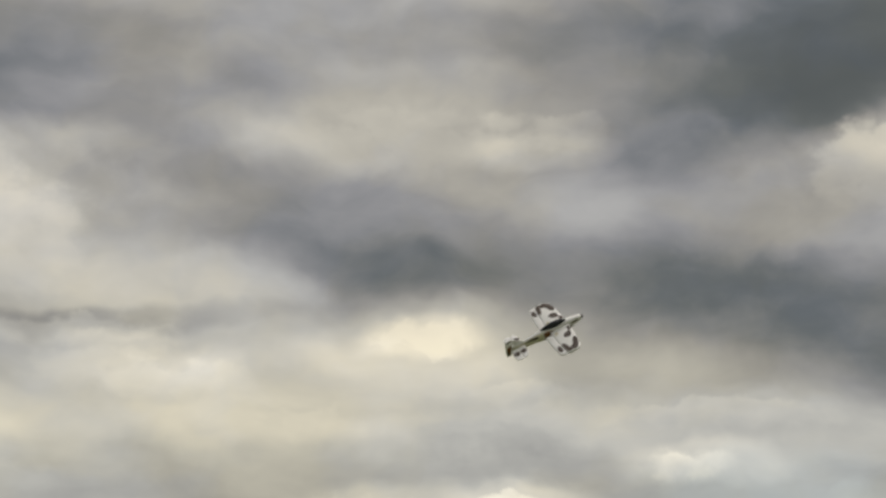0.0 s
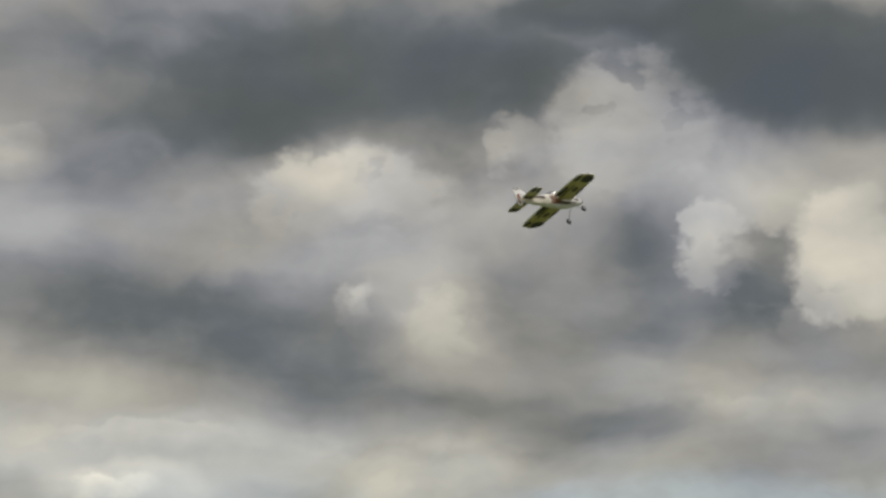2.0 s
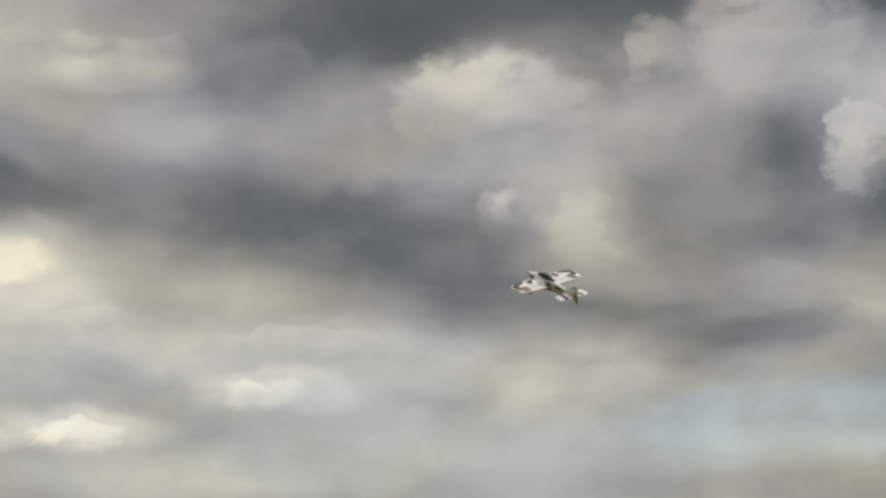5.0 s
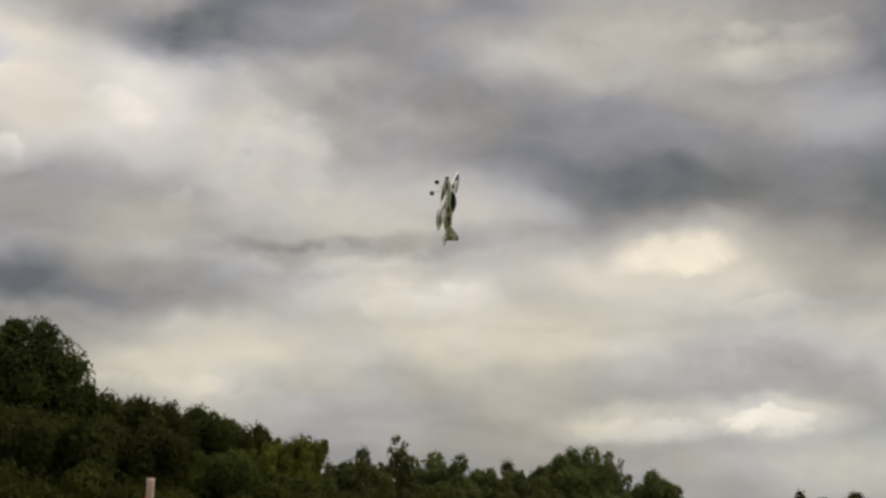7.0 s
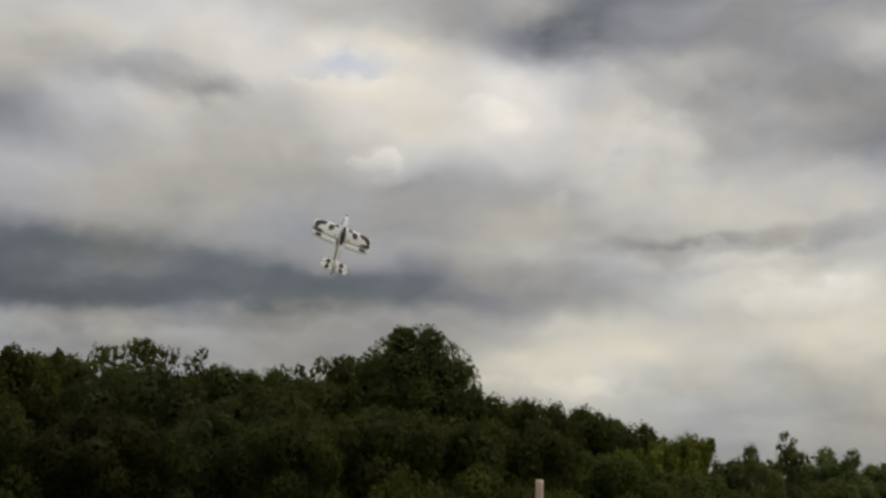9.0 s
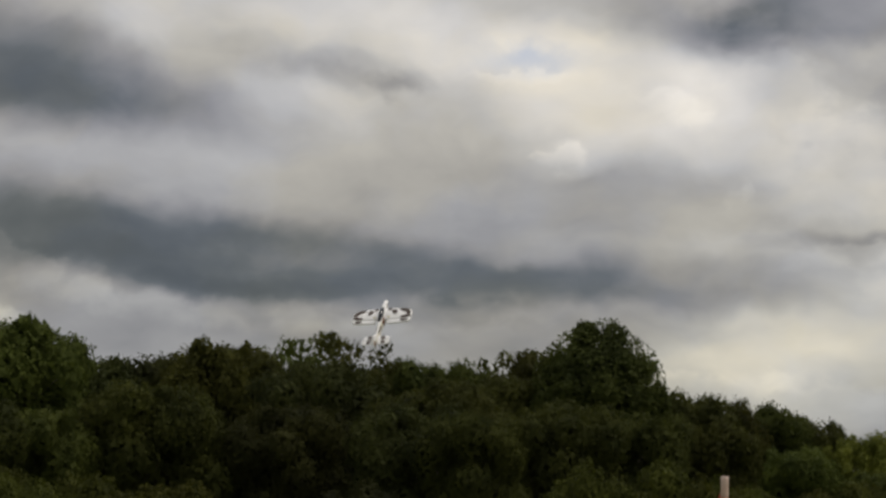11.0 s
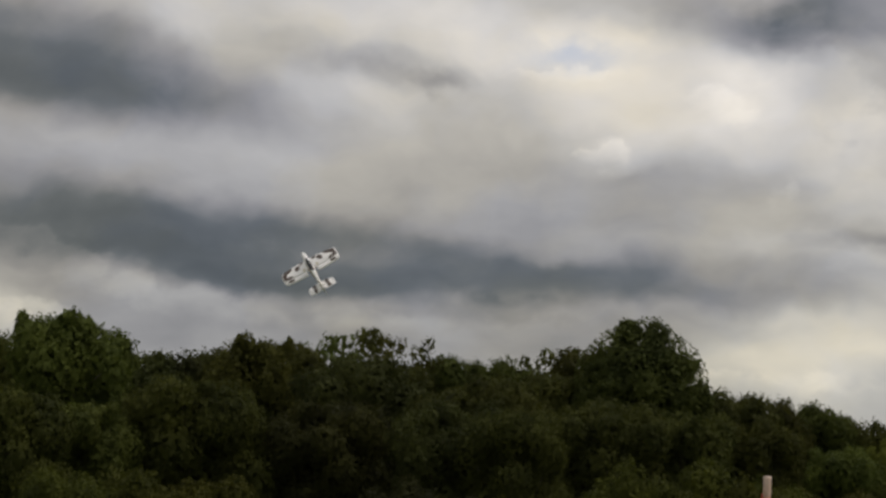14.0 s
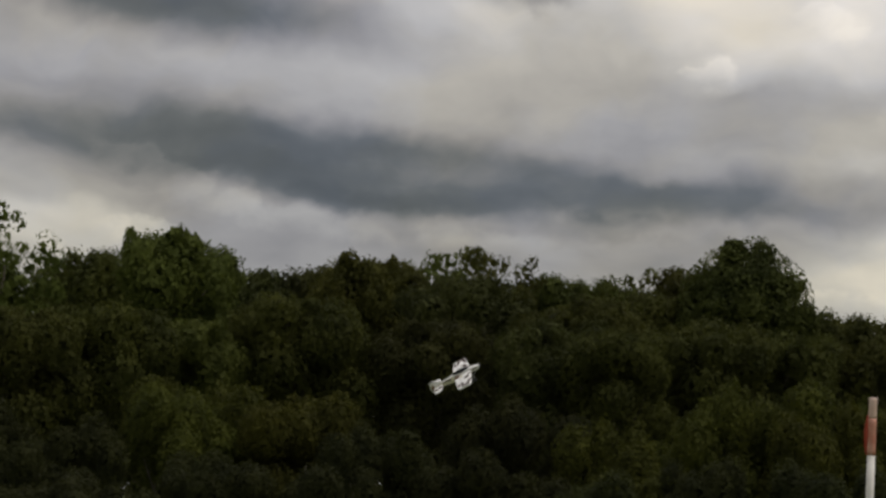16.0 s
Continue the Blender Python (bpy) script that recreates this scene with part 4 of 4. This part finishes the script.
# wings, with ailerons hinged behind
for side, name in ((1, "left"), (-1, "right")):
    lead = [(0.118, 0.03), (0.114, 0.16), (0.104, 0.30), (0.092, 0.40), (0.078, 0.455), (0.052, 0.488), (0.015, 0.499), (-0.050, 0.502)]
    hinge = [(-0.095, 0.497), (-0.118, 0.30), (-0.130, 0.09), (-0.130, 0.03)]
    wing = flat_surface([(x, y * side) for x, y in lead + hinge], 0.036, [WHITE_FOAM, YELLOW_FOAM], "wing", airplane, "white foam wing panel with brown camouflage above, straw-yellow and black below")
    flap = [(-0.0965, 0.497), (-0.1195, 0.30), (-0.1315, 0.09), (-0.214, 0.09), (-0.210, 0.25), (-0.200, 0.40), (-0.188, 0.465), (-0.160, 0.492)]
    aileron = flat_surface([(x, y * side) for x, y in flap], 0.022, [WHITE_FOAM, YELLOW_FOAM], "aileron", airplane, "white foam aileron, straw-yellow and black below")
    for pts, z, mat, own, nm in (
            ([(0.095, 0.27), (0.095, 0.36), (0.060, 0.47), (-0.03, 0.49), (-0.05, 0.43), (0.01, 0.40), (0.025, 0.35), (0.05, 0.30)], 0.0172, BROWN_PAINT, wing, "camouflage_patch"),
            ([(-0.035, 0.49), (-0.090, 0.48), (-0.112, 0.40), (-0.105, 0.31), (-0.065, 0.33), (-0.045, 0.42)], 0.0172, BROWN_PAINT, wing, "camouflage_patch"),
            ([(0.075, 0.14), (0.085, 0.22), (0.035, 0.26), (-0.035, 0.235), (-0.01, 0.18), (0.025, 0.165)], 0.0180, BROWN_PAINT, wing, "camouflage_patch"),
            ([(0.110, 0.07), (0.108, 0.15), (0.070, 0.155), (0.060, 0.09)], 0.0174, BROWN_PAINT, wing, "camouflage_patch"),
            ([(-0.06, 0.09), (-0.05, 0.13), (-0.10, 0.15), (-0.11, 0.10)], 0.0174, CREAM_FOAM, wing, "pale_patch"),
            ([(-0.135, 0.30), (-0.125, 0.43), (-0.170, 0.45), (-0.190, 0.36)], 0.0100, BROWN_PAINT, aileron, "camouflage_patch"),
            ([(0.098, 0.37), (0.075, 0.46), (-0.04, 0.495), (-0.09, 0.49), (-0.10, 0.37)], -0.0196, BLACK_PAINT, wing, "dark_panel"),
            ([(-0.095, 0.30), (-0.115, 0.33), (-0.128, 0.06), (-0.105, 0.06), (-0.095, 0.2)], -0.0192, BROWN_PAINT, wing, "dark_stripe"),
            ([(-0.125, 0.48), (-0.115, 0.37), (-0.200, 0.37), (-0.175, 0.47)], -0.0122, BLACK_PAINT, aileron, "dark_panel"),
            ([(0.095, 0.14), (0.09, 0.30), (0.05, 0.28), (0.05, 0.15)], -0.0192, BROWN_PAINT, wing, "dark_patch"),
            ([(-0.135, 0.10), (-0.130, 0.24), (-0.165, 0.28), (-0.205, 0.22), (-0.205, 0.10)], -0.0122, BLACK_PAINT, aileron, "dark_patch"),
            ([(0.02, 0.20), (-0.01, 0.30), (-0.07, 0.27), (-0.06, 0.19)], -0.0206, BROWN_PAINT, wing, "dark_patch")):
        decal(nm, pts, z, mat, own, side)

# tail plane and elevators
for side in (1, -1):
    tail = flat_surface([(x, y * side) for x, y in ((-0.468, 0.012), (-0.478, 0.116), (-0.492, 0.191), (-0.515, 0.220), (-0.560, 0.225), (-0.562, 0.012))], 0.012, [WHITE_FOAM, YELLOW_FOAM], "tailplane", airplane, "white foam tailplane, straw-yellow and black below")
    elevator = flat_surface([(x, y * side) for x, y in ((-0.566, 0.018), (-0.566, 0.226), (-0.600, 0.231), (-0.640, 0.220), (-0.655, 0.186), (-0.655, 0.058), (-0.630, 0.018))], 0.010, [WHITE_FOAM, YELLOW_FOAM], "elevator", airplane, "white foam elevator, straw-yellow and black below")
    decal("dark_stripe", [(-0.478, 0.070), (-0.485, 0.151), (-0.558, 0.145), (-0.558, 0.081)], 0.0054, BROWN_PAINT, tail, side)
    decal("dark_stripe", [(-0.570, 0.081), (-0.570, 0.151), (-0.648, 0.157), (-0.648, 0.093)], 0.0044, BROWN_PAINT, elevator, side)
    decal("dark_panel", [(-0.500, 0.151), (-0.520, 0.215), (-0.558, 0.220), (-0.558, 0.139)], -0.0074, BLACK_PAINT, tail, side)
    decal("dark_panel", [(-0.570, 0.139), (-0.570, 0.220), (-0.635, 0.218), (-0.650, 0.151)], -0.0064, BLACK_PAINT, elevator, side)
    decal("dark_panel", [(-0.500, 0.020), (-0.505, 0.081), (-0.558, 0.081), (-0.558, 0.020)], -0.0074, BROWN_PAINT, tail, side)
    decal("dark_panel", [(-0.570, 0.025), (-0.570, 0.081), (-0.650, 0.081), (-0.630, 0.025)], -0.0064, BROWN_PAINT, elevator, side)

# fin and rudder: outlines in x and z, stood upright
upright = Matrix.Rotation(radians(90), 4, "X")
fin = flat_surface([(-0.44, 0.035), (-0.52, 0.085), (-0.575, 0.125), (-0.605, 0.132), (-0.605, 0.015), (-0.50, 0.03)], 0.012, [WHITE_FOAM, WHITE_FOAM], "fin", airplane, "white foam fin", upright)
rudder = flat_surface([(-0.609, 0.010), (-0.609, 0.120), (-0.590, 0.142), (-0.640, 0.146), (-0.685, 0.138), (-0.700, 0.06), (-0.712, -0.02), (-0.706, -0.080), (-0.660, -0.075), (-0.625, -0.035)], 0.010, [WHITE_FOAM, WHITE_FOAM], "rudder", airplane, "white foam rudder with olive and brown patches", upright)
for y in (-0.0065, 0.0045):
    decal("brown_patch", [(-0.600, 0.142), (-0.612, 0.122), (-0.675, 0.118), (-0.685, 0.135)], y, BROWN_PAINT, rudder, 1, place=upright)
    decal("olive_patch", [(-0.615, 0.06), (-0.66, 0.07), (-0.692, 0.03), (-0.700, -0.06), (-0.675, -0.07), (-0.65, -0.02)], y, OLIVE_FOAM if y < 0 else RUST_PAINT, rudder, 1, place=upright)
    decal("brown_patch", [(-0.665, 0.0), (-0.698, 0.01), (-0.703, -0.045), (-0.68, -0.05)], y * 1.25, BROWN_PAINT, rudder, 1, place=upright)

# landing gear
for side in (1, -1):
    bm = bmesh.new()
    tube(bm, [(0.115, 0.025 * side, -0.082), (0.118, 0.07 * side, -0.120), (0.121, 0.108 * side, -0.170), (0.122, 0.116 * side, -0.179), (0.122, 0.134 * side, -0.179)], [0.0035] * 5, 8)
    part("gear_strut", bm, STEEL, airplane, "bent wire gear leg", True)
    bm = bmesh.new()
    prof = [(0.031 - 0.0, 0.0), (0.0295, 0.007), (0.024, 0.010), (0.016, 0.009)]
    ring = [(r, w) for r, w in prof[::-1]] + [(r, -w) for r, w in prof[1:]]
    cols = []
    for k in range(24):
        u = 2 * math.pi * k / 24
        cols.append([bm.verts.new((0.122 + r * math.cos(u), 0.123 * side + w, -0.179 + r * math.sin(u))) for r, w in ring])
    for k in range(24):
        p, q = cols[k], cols[(k + 1) % 24]
        for j in range(len(ring)):
            bm.faces.new((p[j], p[(j + 1) % len(ring)], q[(j + 1) % len(ring)], q[j]))
    wheel = part("wheel", bm, RUBBER, airplane, "small black tyre", True)
    bm = bmesh.new()
    tube(bm, [(0.122, 0.123 * side - 0.008, -0.179), (0.122, 0.123 * side + 0.008, -0.179)], [0.0155, 0.0155], 16)
    part("hub", bm, STEEL, wheel, "grey wheel hub", True)
tagged(airplane, "small white aerobatic model airplane with brown camouflage patches in flight", "model airplane")


def motions():
    walk(airplane, [
        (0.00, pose(1.385, 20.906, 5.686, 49.2, -27.1, 2.3)),
        (0.50, pose(3.199, 18.743, 5.303, 13.4, -28.0, 23.5)),
        (1.00, pose(5.189, 18.424, 5.905, 1.5, -44.7, 17.5)),
        (1.50, pose(6.129, 17.318, 6.397, 2.8, -35.4, 6.2)),
        (2.00, pose(6.979, 16.785, 6.669, -22.9, -9.0, 25.8)),
        (2.20, pose(7.271, 17.028, 6.622, -29.5, 0.9, 29.7)),
        (2.50, pose(7.869, 17.499, 6.307, -30.2, -3.3, 38.9)),
        (2.70, pose(8.005, 17.907, 6.098, -20.4, -16.6, 62.8)),
        (3.00, pose(8.060, 18.689, 5.941, -0.9, -37.4, 69.4)),
        (3.20, pose(7.598, 18.755, 6.027, -1.2, -42.1, 79.3)),
        (3.50, pose(7.768, 20.212, 6.185, 8.5, -36.0, 79.8)),
        (3.70, pose(7.315, 20.057, 6.076, 12.5, -30.5, 75.1)),
        (4.12, pose(7.228, 20.695, 6.024, 1.7, -31.8, 88.7)),
        (4.54, pose(7.110, 21.261, 5.863, -9.2, -31.0, 102.4)),
        (4.96, pose(6.743, 21.701, 5.663, -19.4, -27.9, 115.4)),
        (5.38, pose(5.912, 21.962, 5.491, -28.3, -23.1, 127.3)),
        (5.80, pose(4.399, 21.989, 5.417, -35.7, -16.8, 137.8)),
        (6.00, pose(3.080, 22.270, 5.318, -22.3, -24.4, 153.6)),
        (6.20, pose(1.343, 21.820, 5.414, -20.6, -32.7, 158.2)),
        (6.50, pose(-0.561, 22.290, 5.907, 0.1, -60.6, 157.9)),
        (6.70, pose(-1.475, 22.181, 6.215, -84, -44.1, -105.5)),
        (7.00, pose(-3.128, 22.155, 6.618, -106, -40.5, -81.7)),
        (7.20, pose(-3.982, 23.474, 6.896, -95, -38.8, -81.5)),
        (7.35, pose(-4.682, 24.379, 7.069, -80.3, -75.4, -114.0)),
        (7.50, pose(-5.382, 25.285, 7.242, 46.8, -63.8, 96.5)),
        (7.65, pose(-5.935, 26.178, 7.310, -3.8, -50.9, 121.2)),
        (7.80, pose(-6.488, 27.072, 7.379, -35.0, -32.6, 123.5)),
        (8.00, pose(-6.624, 25.469, 7.040, -54.0, -25.5, 137.1)),
        (8.20, pose(-8.083, 26.751, 7.116, -43.1, -39.9, 155.8)),
        (8.50, pose(-9.907, 26.926, 7.299, 26.7, -39.2, 115.9)),
        (8.70, pose(-10.894, 26.921, 7.315, 43.3, -31.6, 106.5)),
        (9.00, pose(-11.148, 25.214, 7.254, 72.0, -72.5, 63.0)),
        (9.30, pose(-11.001, 24.333, 7.041, 161.6, -75.9, -23.8)),
        (9.50, pose(-11.485, 24.389, 7.024, 46.7, -80.5, 63.9)),
        (9.70, pose(-11.195, 23.326, 6.666, 11.6, -68.9, 99.5)),
        (10.00, pose(-11.464, 22.852, 6.204, -3.0, -53.8, 103.0)),
        (10.10, pose(-11.656, 22.948, 6.014, -9.5, -48.0, 106.0)),
        (10.20, pose(-12.168, 23.714, 5.997, -15.7, -41.1, 110.1)),
        (10.62, pose(-12.937, 24.487, 5.873, -9.8, -48.4, 106.0)),
        (11.04, pose(-13.485, 24.749, 5.961, -1.9, -55.3, 99.9)),
        (11.46, pose(-13.832, 24.673, 6.172, 9.1, -61.5, 90.6)),
        (11.88, pose(-14.001, 24.432, 6.415, 24.8, -66.4, 76.6)),
        (12.30, pose(-14.014, 24.201, 6.599, 46.1, -69.2, 56.9)),
        (12.50, pose(-14.208, 24.673, 6.856, 79.8, -80.2, 11.4)),
        (12.70, pose(-13.923, 23.932, 6.797, -14.8, -71.9, 85.6)),
        (13.00, pose(-13.60, 23.1, 6.83, -6.0, -41.2, 58.4)),
        (13.20, pose(-13.765, 23.471, 6.930, -3.0, -33.7, 49.5)),
        (13.50, pose(-13.972, 23.893, 6.940, -7.5, -42.7, 87.4)),
        (13.70, pose(-14.717, 24.579, 6.939, -43.8, -34.5, 122.1)),
        (14.00, pose(-15.285, 24.156, 6.738, -46.1, -45.6, 155.3)),
        (14.20, pose(-16.321, 24.201, 6.746, -9.6, -59.9, 142.0)),
        (14.50, pose(-18.659, 25.616, 6.795, 58.0, -45.6, 119.3)),
        (14.70, pose(-19.117, 25.633, 6.248, 76.6, -34.9, 107.2)),
        (15.00, pose(-19.650, 25.736, 5.737, 79.5, -44.3, 73.6)),
        (15.30, pose(-18.584, 25.218, 4.780, 57.9, -15.9, 85.5)),
        (15.50, pose(-18.075, 25.377, 4.383, 50.0, -3.0, 80.8)),
        (15.70, pose(-17.853, 27.030, 4.044, 54.5, -24.7, 55.1)),
        (16.00, pose(-16.735, 28.452, 3.985, 38.0, -27.9, 18.7)),
    ])


motions()
